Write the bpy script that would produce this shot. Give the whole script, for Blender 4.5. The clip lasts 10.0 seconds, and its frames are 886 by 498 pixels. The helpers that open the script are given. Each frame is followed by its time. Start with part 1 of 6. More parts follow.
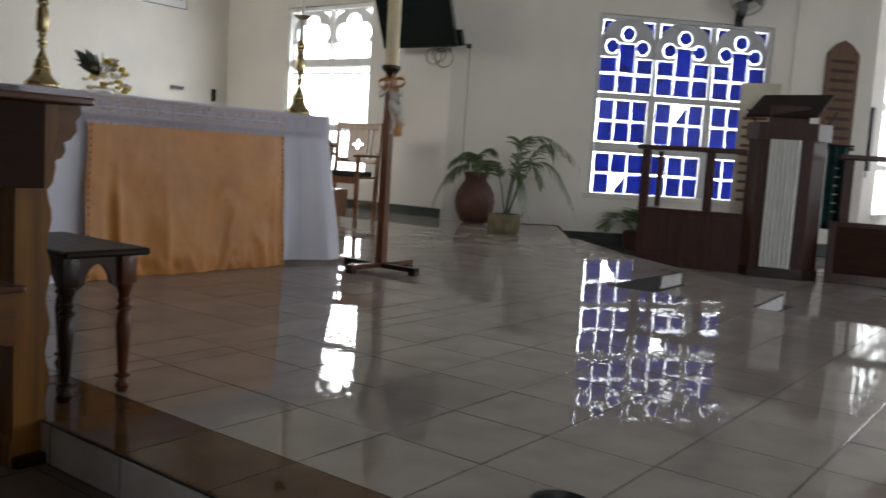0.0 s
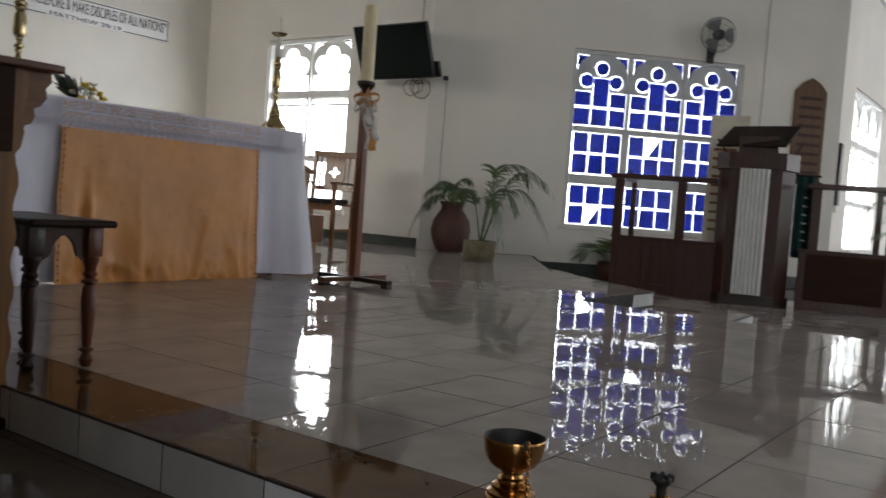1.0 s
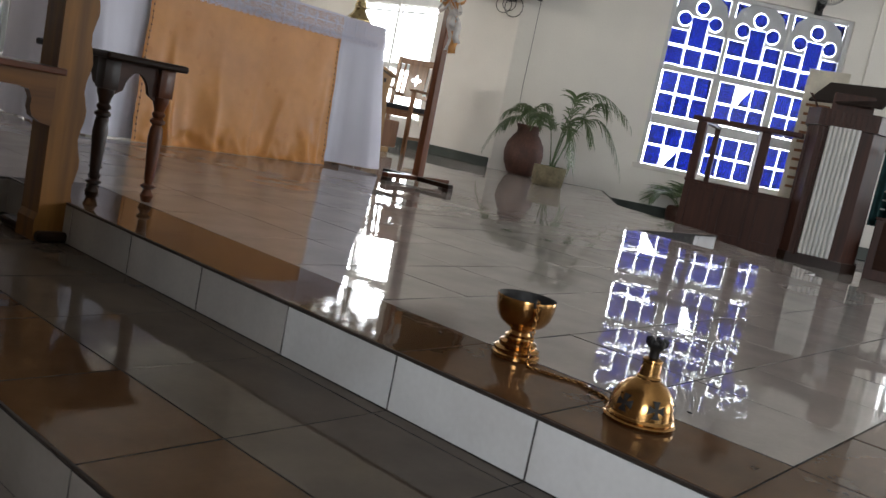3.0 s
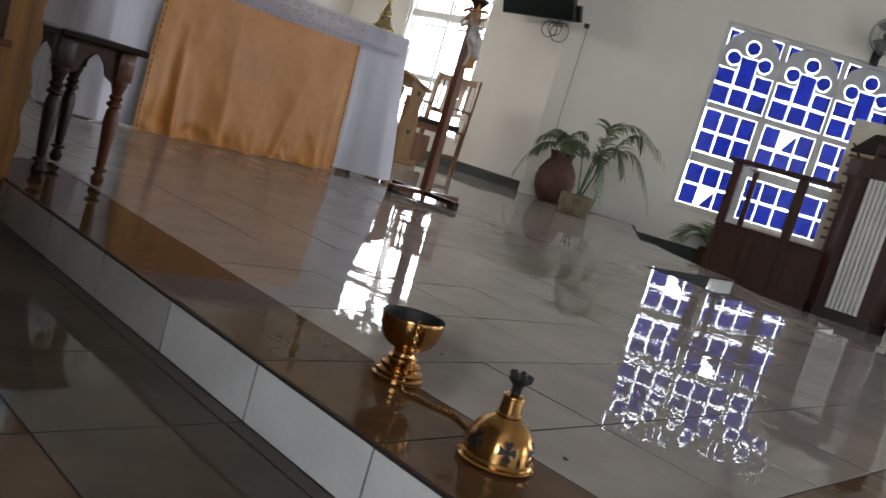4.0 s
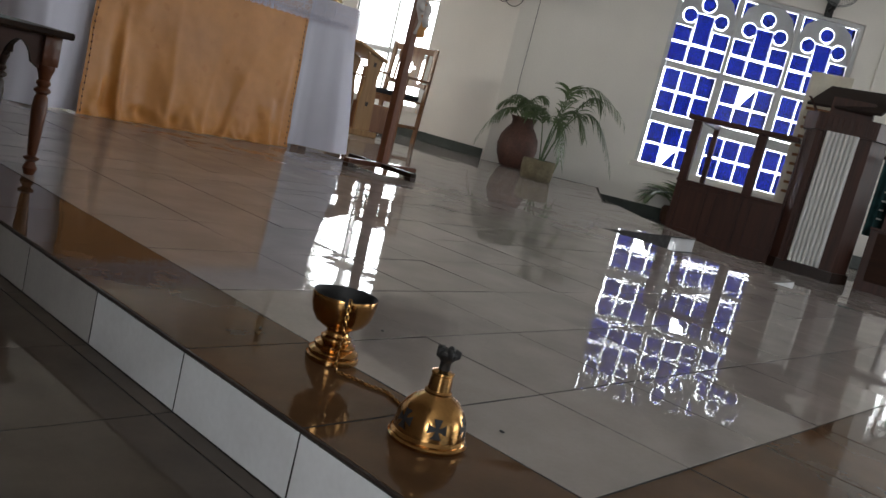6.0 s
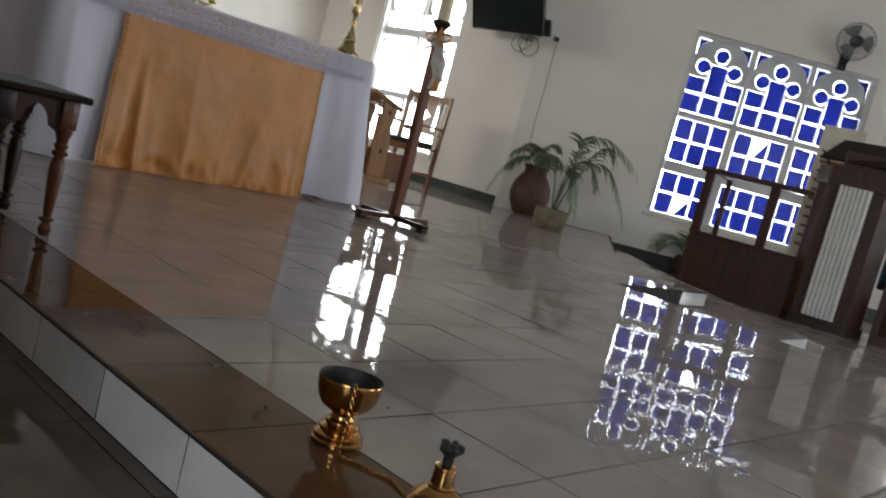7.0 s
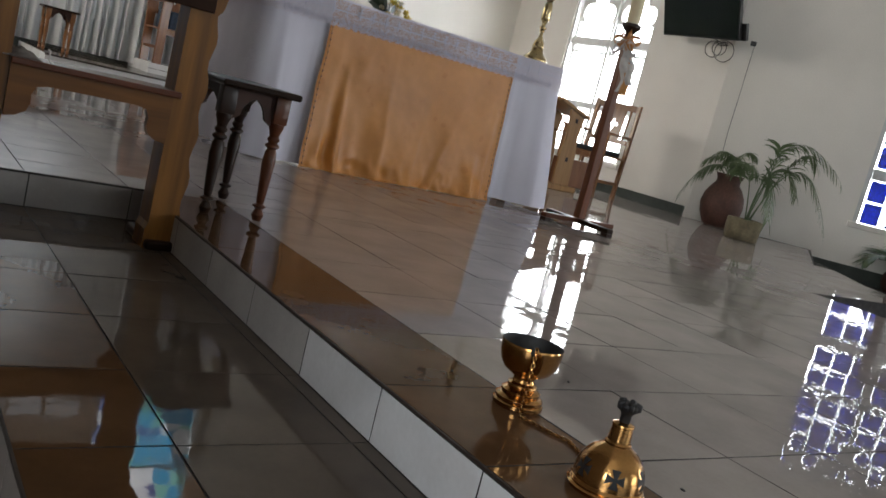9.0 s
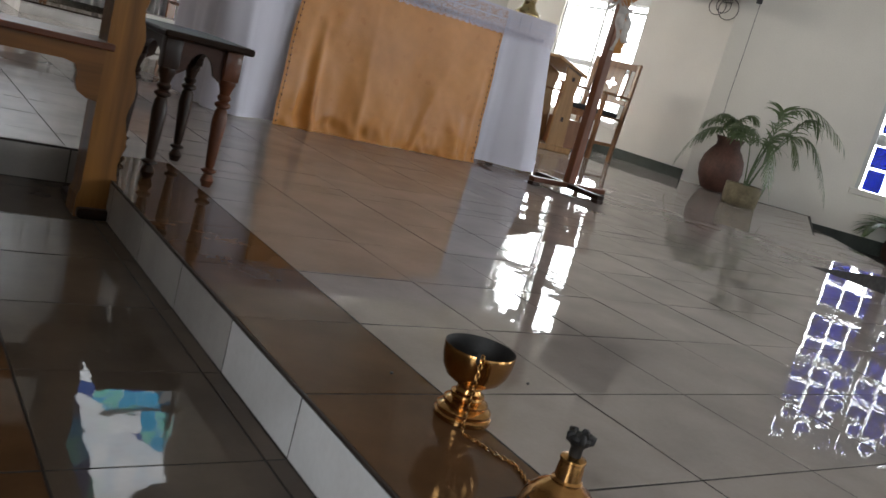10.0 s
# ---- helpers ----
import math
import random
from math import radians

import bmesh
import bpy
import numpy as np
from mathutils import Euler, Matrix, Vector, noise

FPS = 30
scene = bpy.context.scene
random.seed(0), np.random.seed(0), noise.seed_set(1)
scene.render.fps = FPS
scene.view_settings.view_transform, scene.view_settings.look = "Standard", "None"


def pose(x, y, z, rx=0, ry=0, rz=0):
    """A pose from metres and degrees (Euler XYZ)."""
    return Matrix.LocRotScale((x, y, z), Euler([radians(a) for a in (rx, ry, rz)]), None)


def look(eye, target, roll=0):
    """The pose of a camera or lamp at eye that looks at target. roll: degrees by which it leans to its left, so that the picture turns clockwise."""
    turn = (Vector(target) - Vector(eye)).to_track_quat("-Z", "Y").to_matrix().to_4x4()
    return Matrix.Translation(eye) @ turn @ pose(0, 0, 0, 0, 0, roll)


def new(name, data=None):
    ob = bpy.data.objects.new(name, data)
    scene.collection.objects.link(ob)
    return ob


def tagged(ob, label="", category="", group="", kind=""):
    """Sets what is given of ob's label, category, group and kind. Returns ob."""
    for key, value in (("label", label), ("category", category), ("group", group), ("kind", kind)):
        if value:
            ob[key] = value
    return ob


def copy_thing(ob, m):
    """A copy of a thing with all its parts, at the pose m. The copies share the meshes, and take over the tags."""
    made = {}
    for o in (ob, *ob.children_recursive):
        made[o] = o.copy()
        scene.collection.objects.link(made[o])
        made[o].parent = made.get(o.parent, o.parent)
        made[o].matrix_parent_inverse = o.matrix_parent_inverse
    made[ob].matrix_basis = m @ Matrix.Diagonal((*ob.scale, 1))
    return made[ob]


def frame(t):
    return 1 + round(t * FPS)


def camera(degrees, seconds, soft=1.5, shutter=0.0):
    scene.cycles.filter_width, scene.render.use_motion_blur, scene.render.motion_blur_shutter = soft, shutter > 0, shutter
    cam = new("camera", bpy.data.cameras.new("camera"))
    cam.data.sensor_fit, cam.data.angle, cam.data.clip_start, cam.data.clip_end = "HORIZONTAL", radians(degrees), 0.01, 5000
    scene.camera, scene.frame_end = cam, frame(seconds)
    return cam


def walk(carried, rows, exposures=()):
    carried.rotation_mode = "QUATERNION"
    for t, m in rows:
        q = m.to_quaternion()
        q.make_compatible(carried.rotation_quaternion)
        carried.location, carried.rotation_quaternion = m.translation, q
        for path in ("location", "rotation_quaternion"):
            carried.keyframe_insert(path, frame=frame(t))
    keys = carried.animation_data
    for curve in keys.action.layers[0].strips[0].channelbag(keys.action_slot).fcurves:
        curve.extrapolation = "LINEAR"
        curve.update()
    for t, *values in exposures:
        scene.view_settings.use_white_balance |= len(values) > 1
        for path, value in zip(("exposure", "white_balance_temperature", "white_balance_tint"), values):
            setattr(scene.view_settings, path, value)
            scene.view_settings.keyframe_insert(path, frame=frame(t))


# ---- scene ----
cam = camera(54.3, 10.0, 1.5, 0.3)
PATH = [
    (0, (-1.188, -0.851, 0.773), (0.402, 0.343, 0.563), 3.6),
    (0.5, (-1.19, -0.931, 0.66), (0.505, 0.119, 0.495), 0.7),
    (1, (-1.198, -0.929, 0.568), (0.424, 0.238, 0.467), 4.1),
    (1.5, (-1.207, -0.904, 0.497), (0.307, 0.403, 0.45), 8.0),
    (2, (-1.238, -0.947, 0.461), (0.147, 0.494, 0.392), 6.9),
    (2.5, (-1.231, -0.985, 0.433), (0.194, 0.396, 0.185), 8.6),
    (2.7, (-1.23, -1.012, 0.423), (0.277, 0.277, 0.164), 9.5),
    (3.8, (-0.949, -1.156, 0.495), (0.502, 0.183, 0.183), 16.3),
    (4, (-0.899, -1.192, 0.477), (0.546, 0.165, 0.213), 16.4),
    (4.5, (-0.827, -1.248, 0.429), (0.7, 0.027, 0.223), 15.2),
    (5, (-0.818, -1.23, 0.451), (0.67, 0.046, 0.054), 15.0),
    (5.5, (-0.815, -1.222, 0.473), (0.672, 0.069, 0.127), 14.6),
    (5.7, (-0.817, -1.225, 0.476), (0.677, 0.066, 0.156), 13.8),
    (6.8, (-0.824, -1.205, 0.582), (0.66, 0.103, 0.288), 15.0),
    (7, (-0.824, -1.211, 0.583), (0.643, 0.128, 0.35), 14.6),
    (7.5, (-0.851, -1.236, 0.536), (0.392, 0.324, 0.398), 14.8),
    (8, (-0.863, -1.263, 0.524), (0.345, 0.323, 0.359), 14.4),
    (8.5, (-0.874, -1.28, 0.513), (0.272, 0.343, 0.287), 14.1),
    (9, (-0.862, -1.286, 0.512), (0.285, 0.324, 0.208), 14.2),
    (9.5, (-0.778, -1.253, 0.537), (0.347, 0.354, 0.145), 15.4),
    (10, (-0.643, -1.135, 0.552), (0.515, 0.445, 0.151), 15.3),
]
walk(cam, [(t, look(eye, target, roll)) for t, eye, target, roll in PATH], [(0.0, 0.20), (1.0, 0.08), (2.0, 0.58), (2.5, 0.84), (4.0, 0.55), (5.0, 0.36), (5.7, 0.39), (6.8, 0.37), (8.0, 0.52), (9.0, 0.56), (10.0, 0.74)])

# ---------------------------------------------------------------- light
world = bpy.data.worlds.new("world")
scene.world = world
world.use_nodes = True
wn = world.node_tree.nodes
sky = wn.new("ShaderNodeTexSky")
sky.sky_type, sky.sun_disc = "NISHITA", False
sky.sun_elevation, sky.sun_rotation = radians(55), radians(60)
world.node_tree.links.new(sky.outputs[0], wn["Background"].inputs[0])
wn["Background"].inputs[1].default_value = 0.10
sun = new("sun", bpy.data.lights.new("sun", "SUN"))
sun.data.energy, sun.data.angle, sun.data.color = 2.0, radians(0.5), (1.0, 0.95, 0.88)
sun.matrix_world = look((14, -4, 20), (5, 5, 0))


def window_light(name, at, toward, w, h, power, colour=(0.93, 0.96, 1.0), spread=180):
    """Sky light that comes in through a window's opening."""
    lamp = new(name, bpy.data.lights.new(name, "AREA"))
    lamp.data.shape, lamp.data.size, lamp.data.size_y = "RECTANGLE", w, h
    lamp.data.energy, lamp.data.color = power, colour
    lamp.data.spread = radians(spread)  # cone in degrees, set below 180 to hold light off nearby floor
    lamp.matrix_world = look(at, toward)
    return lamp


window_light("daylight_nave_east", (12.0, -13.7, 2.2), (6.0, 0, 0.6), 6.0, 2.6, 270)
window_light("daylight_nave_west", (-7.25, -5.9, 2.4), (4.0, 1.0, 0.8), 2.6, 2.4, 250)
window_light("daylight_north", (-0.4, 10.16, 2.2), (1.5, 0, 1.6), 3.4, 2.2, 40)
# the chancel lamp's cone is narrowed to leave the left tread dark
window_light("daylight_chancel_west", (-2.42, 7.94, 2.7), (7.5, 8.4, 1.3), 2.4, 1.6, 47, (1.0, 0.93, 0.82), 105)
window_light("daylight_gable", (3.02, 10.32, 5.12), (6.5, 4.0, 0.8), 1.4, 2.2, 26)
window_light("daylight_transept_east", (20.05, -5.5, 2.3), (13.5, 1.7, 1.7), 3.8, 2.4, 410)
window_light("daylight_nave_south", (1.0, -13.7, 2.2), (1.0, 0, 0.8), 6.0, 2.6, 42)

# ---------------------------------------------------------------- materials


def material(name, colour, rough=0.5, metal=0.0, vary=0.12, scale=6.0, bump=0.0, bump_scale=40.0, spec=0.5, second=None,
             stretch=(1, 1, 1), random_amount=0.0, rough_vary=0.0, coat=0.0, space="Object"):
    """A surface with variation at two scales: broad stains and fine grain, with relief."""
    m = bpy.data.materials.new(name)
    m.use_nodes = True
    n, link = m.node_tree.nodes, m.node_tree.links.new
    b = n["Principled BSDF"]
    co = n.new("ShaderNodeTexCoord")
    mp = n.new("ShaderNodeMapping")
    mp.inputs["Scale"].default_value = stretch
    link(co.outputs[space], mp.inputs["Vector"])
    big = n.new("ShaderNodeTexNoise")
    big.inputs["Scale"].default_value, big.inputs["Detail"].default_value = scale, 4
    fine = n.new("ShaderNodeTexNoise")
    fine.inputs["Scale"].default_value, fine.inputs["Detail"].default_value = bump_scale, 3
    link(mp.outputs[0], big.inputs["Vector"])
    link(mp.outputs[0], fine.inputs["Vector"])
    mix = n.new("ShaderNodeMix")
    mix.data_type = "RGBA"
    dark = second or tuple(c * (1 - 2.2 * vary) for c in colour)
    lite = colour if second else tuple(min(1, c * (1 + vary)) for c in colour)
    mix.inputs[6].default_value, mix.inputs[7].default_value = (*dark, 1), (*lite, 1)
    ramp = n.new("ShaderNodeMapRange")
    ramp.inputs[1].default_value, ramp.inputs[2].default_value = 0.3, 0.7
    link(big.outputs[0], ramp.inputs[0])
    link(ramp.outputs[0], mix.inputs[0])
    out = mix.outputs[2]
    grain = n.new("ShaderNodeMix")
    grain.data_type, grain.blend_type = "RGBA", "MULTIPLY"
    grain.inputs[0].default_value = min(1.0, vary * 2.5)
    link(out, grain.inputs[6])
    link(fine.outputs[0], grain.inputs[7])
    bright = n.new("ShaderNodeMix")
    bright.data_type, bright.blend_type = "RGBA", "MULTIPLY"
    bright.inputs[0].default_value = 1.0
    k = 1 + min(1.0, vary * 2.5) * 0.9
    bright.inputs[7].default_value = (k, k, k, 1)
    link(grain.outputs[2], bright.inputs[6])
    out = bright.outputs[2]
    if random_amount:
        info = n.new("ShaderNodeObjectInfo")
        isl = n.new("ShaderNodeNewGeometry")
        add = n.new("ShaderNodeMath")
        add.operation = "ADD"
        link(info.outputs["Random"], add.inputs[0])
        link(isl.outputs["Random Per Island"], add.inputs[1])
        rng = n.new("ShaderNodeMapRange")
        rng.inputs[2].default_value = 2.0
        rng.inputs[3].default_value, rng.inputs[4].default_value = 1 - random_amount, 1 + random_amount
        link(add.outputs[0], rng.inputs[0])
        hsv = n.new("ShaderNodeHueSaturation")
        link(rng.outputs[0], hsv.inputs["Value"])
        link(out, hsv.inputs["Color"])
        out = hsv.outputs[0]
    link(out, b.inputs["Base Color"])
    b.inputs["Metallic"].default_value, b.inputs["Roughness"].default_value = metal, rough
    b.inputs["Specular IOR Level"].default_value = spec
    b.inputs["Coat Weight"].default_value = coat
    b.inputs["Coat Roughness"].default_value = 0.08
    if rough_vary:
        rr = n.new("ShaderNodeMapRange")
        rr.inputs[3].default_value, rr.inputs[4].default_value = max(0.0, rough - rough_vary), rough + rough_vary
        link(big.outputs[0], rr.inputs[0])
        link(rr.outputs[0], b.inputs["Roughness"])
    if bump:
        bp = n.new("ShaderNodeBump")
        bp.inputs["Strength"].default_value, bp.inputs["Distance"].default_value = 1.0, bump
        link(fine.outputs[0], bp.inputs["Height"])
        link(bp.outputs[0], b.inputs["Normal"])
    return m


def glazed_tile(name, colour, dark, rough=0.016, dusty=(0.08, 0.16)):
    """Glazed floor tile: cloudy body colour, faint waviness of the glaze, scuffs in the gloss."""
    m = material(name, colour, rough, vary=0.05, scale=5.0, second=dark, bump_scale=90.0, random_amount=0.10, space="Generated")
    n, link = m.node_tree.nodes, m.node_tree.links.new
    b = n["Principled BSDF"]
    geo = n.new("ShaderNodeNewGeometry")
    for node in n:
        if node.type == "MAPPING":
            link(geo.outputs["Position"], node.inputs["Vector"])
    wave = n.new("ShaderNodeTexNoise")
    wave.inputs["Scale"].default_value, wave.inputs["Detail"].default_value = 11.0, 2.2
    link(geo.outputs["Position"], wave.inputs["Vector"])
    bp = n.new("ShaderNodeBump")
    bp.inputs["Strength"].default_value, bp.inputs["Distance"].default_value = 1.0, 0.00034
    link(wave.outputs[0], bp.inputs["Height"])
    link(bp.outputs[0], b.inputs["Normal"])
    scuff = n.new("ShaderNodeTexNoise")
    scuff.inputs["Scale"].default_value, scuff.inputs["Detail"].default_value = 3.0, 6
    link(geo.outputs["Position"], scuff.inputs["Vector"])
    rr = n.new("ShaderNodeMapRange")
    rr.inputs[1].default_value, rr.inputs[2].default_value = 0.35, 0.75
    rr.inputs[3].default_value, rr.inputs[4].default_value = rough * 0.6, rough * 2.4
    link(scuff.outputs[0], rr.inputs[0])
    link(rr.outputs[0], b.inputs["Roughness"])
    b.inputs["IOR"].default_value = 1.47
    dust = n.new("ShaderNodeBsdfDiffuse")
    for node in n:
        if node.type == "HUE_SAT":
            link(node.outputs[0], dust.inputs["Color"])
    film = n.new("ShaderNodeMapRange")
    film.inputs[1].default_value, film.inputs[2].default_value = 0.3, 0.7
    film.inputs[3].default_value, film.inputs[4].default_value = dusty
    link(scuff.outputs[0], film.inputs[0])
    mx = n.new("ShaderNodeMixShader")
    link(film.outputs[0], mx.inputs[0])
    link(b.outputs[0], mx.inputs[1])
    link(dust.outputs[0], mx.inputs[2])
    link(mx.outputs[0], n["Material Output"].inputs[0])
    return m


def glowing(name, colour, strength):
    m = bpy.data.materials.new(name)
    m.use_nodes = True
    n = m.node_tree.nodes
    n.remove(n["Principled BSDF"])
    e = n.new("ShaderNodeEmission")
    e.inputs[0].default_value, e.inputs[1].default_value = (*colour, 1), strength
    m.node_tree.links.new(e.outputs[0], n["Material Output"].inputs[0])
    return m


def glass(name, tint, gloss=0.02):
    """Thin glazing: lets light straight through in its tint, and mirrors a little."""
    m = bpy.data.materials.new(name)
    m.use_nodes = True
    n, link = m.node_tree.nodes, m.node_tree.links.new
    n.remove(n["Principled BSDF"])
    t = n.new("ShaderNodeBsdfTransparent")
    t.inputs[0].default_value = (*tint, 1)
    g = n.new("ShaderNodeBsdfGlossy")
    g.inputs["Roughness"].default_value = gloss
    mx = n.new("ShaderNodeMixShader")
    mx.inputs[0].default_value = 0.025
    link(t.outputs[0], mx.inputs[1])
    link(g.outputs[0], mx.inputs[2])
    link(mx.outputs[0], n["Material Output"].inputs[0])
    return m


def wood(name, colour, dark, rough=0.35, coat=0.3, scale=3.0, along="z"):
    st = {"x": (0.6, 9, 9), "y": (9, 0.6, 9), "z": (9, 9, 0.6)}[along]
    return material(name, colour, rough, vary=0.10, scale=scale, second=dark, stretch=st, bump=0.00015, bump_scale=14.0, coat=coat, rough_vary=0.08, spec=0.3)


M_TILE = glazed_tile("grey glazed tile", (0.340, 0.302, 0.284), (0.268, 0.238, 0.224), 0.007, (0.17, 0.28))
M_BROWN = glazed_tile("brown glazed tile", (0.115, 0.060, 0.029), (0.070, 0.037, 0.019), 0.030, (0.34, 0.48))
M_TREAD = glazed_tile("brown-grey glazed tile", (0.105, 0.083, 0.066), (0.073, 0.058, 0.046), 0.014, (0.36, 0.50))
M_RISER = glazed_tile("pale riser tile", (0.68, 0.69, 0.70), (0.57, 0.57, 0.57), 0.07, (0.35, 0.55))
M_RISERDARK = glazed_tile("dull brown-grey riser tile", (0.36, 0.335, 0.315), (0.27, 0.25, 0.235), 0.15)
# greyer riser: the shade near the table is put into the colour
M_RISERSHADED = glazed_tile("shaded riser tile", (0.47, 0.455, 0.44), (0.37, 0.355, 0.34), 0.12)
M_GROUT = material("dark grout", (0.035, 0.032, 0.03), 0.9, vary=0.2, scale=30)
M_NOSE = material("black-brown nosing", (0.026, 0.016, 0.011), 0.6, vary=0.2, scale=20)
M_WALL = material("cream wall paint", (0.72, 0.695, 0.645), 0.75, vary=0.05, scale=0.7, bump=0.0008, bump_scale=60, space="Object")
# brown chosen for an unseen wall, to cut bounce light on the left
M_DARKENING_WALL = material("brown wall colour that dims bounce light", (0.16, 0.125, 0.10), 0.75, vary=0.06, scale=0.7, bump=0.0008, bump_scale=60)
M_DADO = material("pale grey dado paint", (0.55, 0.55, 0.545), 0.6, vary=0.04, scale=1.2, bump=0.0006, bump_scale=60)
M_CEIL = material("white ceiling board", (0.7, 0.68, 0.63), 0.85, vary=0.04, scale=1.0, bump=0.0006, bump_scale=50)
M_BASE = material("dark grey-green baseboard", (0.045, 0.055, 0.048), 0.4, vary=0.15, scale=5, bump=0.0005)
M_FRAME = material("white window frame paint", (0.72, 0.72, 0.70), 0.45, vary=0.05, scale=6, bump=0.0005, bump_scale=50)
M_TRACERY = material("grey concrete tracery", (0.55, 0.56, 0.56), 0.8, vary=0.08, scale=4, bump=0.002, bump_scale=50)
M_CLEAR = glass("clear window glass", (0.96, 0.97, 0.98))
M_BLUE = glass("blue glass film", (0.030, 0.045, 0.158), 0.15)
M_SKYCARD = glowing("bright overcast sky", (0.95, 0.98, 1.0), 11.0)
M_SKYDIM = glowing("hazy sky", (0.95, 0.98, 1.0), 0.62)
M_DEEP = glass("deep blue stained glass", (0.18, 0.30, 0.55))
M_AQUA = glass("pale green stained glass", (0.45, 0.78, 0.72))
M_CYAN = glass("cyan stained glass", (0.22, 0.62, 0.80))
M_BRASS = material("dull antique brass", (0.52, 0.43, 0.25), 0.2, 1.0, vary=0.12, scale=14, bump=0.0002, bump_scale=120, second=(0.36, 0.27, 0.13), rough_vary=0.08)
M_COPPER = material("warm copper brass", (0.48, 0.26, 0.09), 0.19, 1.0, vary=0.14, scale=30, bump=0.00015, bump_scale=300, second=(0.36, 0.195, 0.07), rough_vary=0.06)
mt = M_COPPER.node_tree
tang = mt.nodes.new("ShaderNodeTangent")
tang.direction_type, tang.axis = "RADIAL", "Z"
mt.links.new(tang.outputs[0], mt.nodes["Principled BSDF"].inputs["Tangent"])
mt.nodes["Principled BSDF"].inputs["Anisotropic"].default_value = 0.65
mt.nodes["Principled BSDF"].inputs["Anisotropic Rotation"].default_value = 0.25
M_SOOT = material("soot-blackened metal", (0.007, 0.0065, 0.0065), 0.6, 0.0, vary=0.3, scale=40, bump=0.0006, bump_scale=200)
M_BLACK = material("black plastic", (0.012, 0.012, 0.013), 0.35, vary=0.2, scale=10, bump=0.0002)
M_SCREEN = material("dark green-black screen", (0.004, 0.008, 0.0065), 0.22, vary=0.1, scale=3, spec=0.25)
M_PINE = wood("golden varnished pine", (0.24, 0.105, 0.020), (0.11, 0.045, 0.009), 0.36, 0.10)
M_PINEX = wood("golden varnished pine rail", (0.175, 0.072, 0.015), (0.085, 0.033, 0.008), 0.36, 0.08, along="x")
M_REDWOOD = wood("red-brown polished wood", (0.12, 0.036, 0.014), (0.065, 0.02, 0.009), 0.3, 0.3, along="x")
M_DARKWOOD = wood("dark stained wood", (0.024, 0.010, 0.0055), (0.012, 0.0055, 0.003), 0.36, 0.03)
M_DARKX = wood("dark stained wood top", (0.018, 0.008, 0.0045), (0.012, 0.0055, 0.003), 0.40, 0.03, along="y")
M_APRON = wood("plain dark brown board", (0.034, 0.012, 0.005), (0.020, 0.0075, 0.0035), 0.7, 0.0, along="x")
M_APRON.node_tree.nodes["Principled BSDF"].inputs["Specular IOR Level"].default_value = 0.2
M_DARKX.node_tree.nodes["Principled BSDF"].inputs["Specular IOR Level"].default_value = 0.12
M_PALEPINE = wood("orange-brown varnished pine", (0.33, 0.18, 0.068), (0.24, 0.125, 0.045))
M_KNEEL = wood("red-brown box wood", (0.20, 0.085, 0.035), (0.13, 0.05, 0.02))
M_CHAIR = wood("brown oak", (0.25, 0.115, 0.045), (0.16, 0.065, 0.025))
M_PULPIT = wood("dark mahogany", (0.056, 0.019, 0.011), (0.028, 0.010, 0.0065), 0.45, 0.08)
M_WHITEPAINT = material("white gloss paint", (0.66, 0.66, 0.64), 0.4, vary=0.05, scale=5, bump=0.0005)
M_CUSHION = material("black cushion cloth", (0.02, 0.022, 0.028), 0.8, vary=0.2, scale=20, bump=0.001, bump_scale=200)
M_BLUESEAT = material("dark blue upholstery", (0.02, 0.035, 0.06), 0.8, vary=0.2, scale=20, bump=0.001, bump_scale=200)
M_LINEN = material("white linen", (0.72, 0.72, 0.83), 0.85, vary=0.03, scale=3, bump=0.0006, bump_scale=350)
M_WAX = material("ivory wax", (0.72, 0.62, 0.40), 0.45, vary=0.06, scale=8)
M_WHITEWAX = material("white wax", (0.8, 0.79, 0.74), 0.4, vary=0.04, scale=8)
M_TERRA = material("brown terracotta", (0.095, 0.040, 0.028), 0.6, vary=0.2, scale=5, bump=0.002, bump_scale=40)
M_STONEPOT = material("mossy beige pot", (0.17, 0.14, 0.085), 0.85, vary=0.2, scale=9, bump=0.004, bump_scale=40)
M_SOIL = material("dark soil", (0.03, 0.022, 0.016), 0.95, vary=0.3, scale=30, bump=0.01, bump_scale=60)
M_RAG = material("grey rag cloth", (0.16, 0.14, 0.125), 0.9, vary=0.2, scale=25, bump=0.001, bump_scale=200)
M_PAPER = material("pale paper", (0.62, 0.58, 0.48), 0.8, vary=0.06, scale=5)
M_INK = material("blue-black ink", (0.014, 0.014, 0.045), 0.7, vary=0.1, scale=10)
M_SIGN = material("white sign board", (0.78, 0.78, 0.78), 0.5, vary=0.03, scale=4)
M_TEAL = material("dark teal cloth", (0.012, 0.06, 0.06), 0.8, vary=0.2, scale=12, bump=0.001, bump_scale=200)
M_ORANGE = material("orange ribbon", (0.60, 0.29, 0.09), 0.5, vary=0.12, scale=20, bump=0.0005, bump_scale=200)
M_GAUZE = material("white gauze ribbon", (0.70, 0.68, 0.66), 0.7, vary=0.08, scale=20, bump=0.0008, bump_scale=120)
M_FLYELLOW = material("yellow petals", (0.62, 0.46, 0.06), 0.6, vary=0.15, scale=30)
M_FLCREAM = material("cream petals", (0.70, 0.64, 0.48), 0.6, vary=0.12, scale=30)
M_LEAFDARK = material("dark green leaf", (0.02, 0.035, 0.02), 0.5, vary=0.25, scale=10)


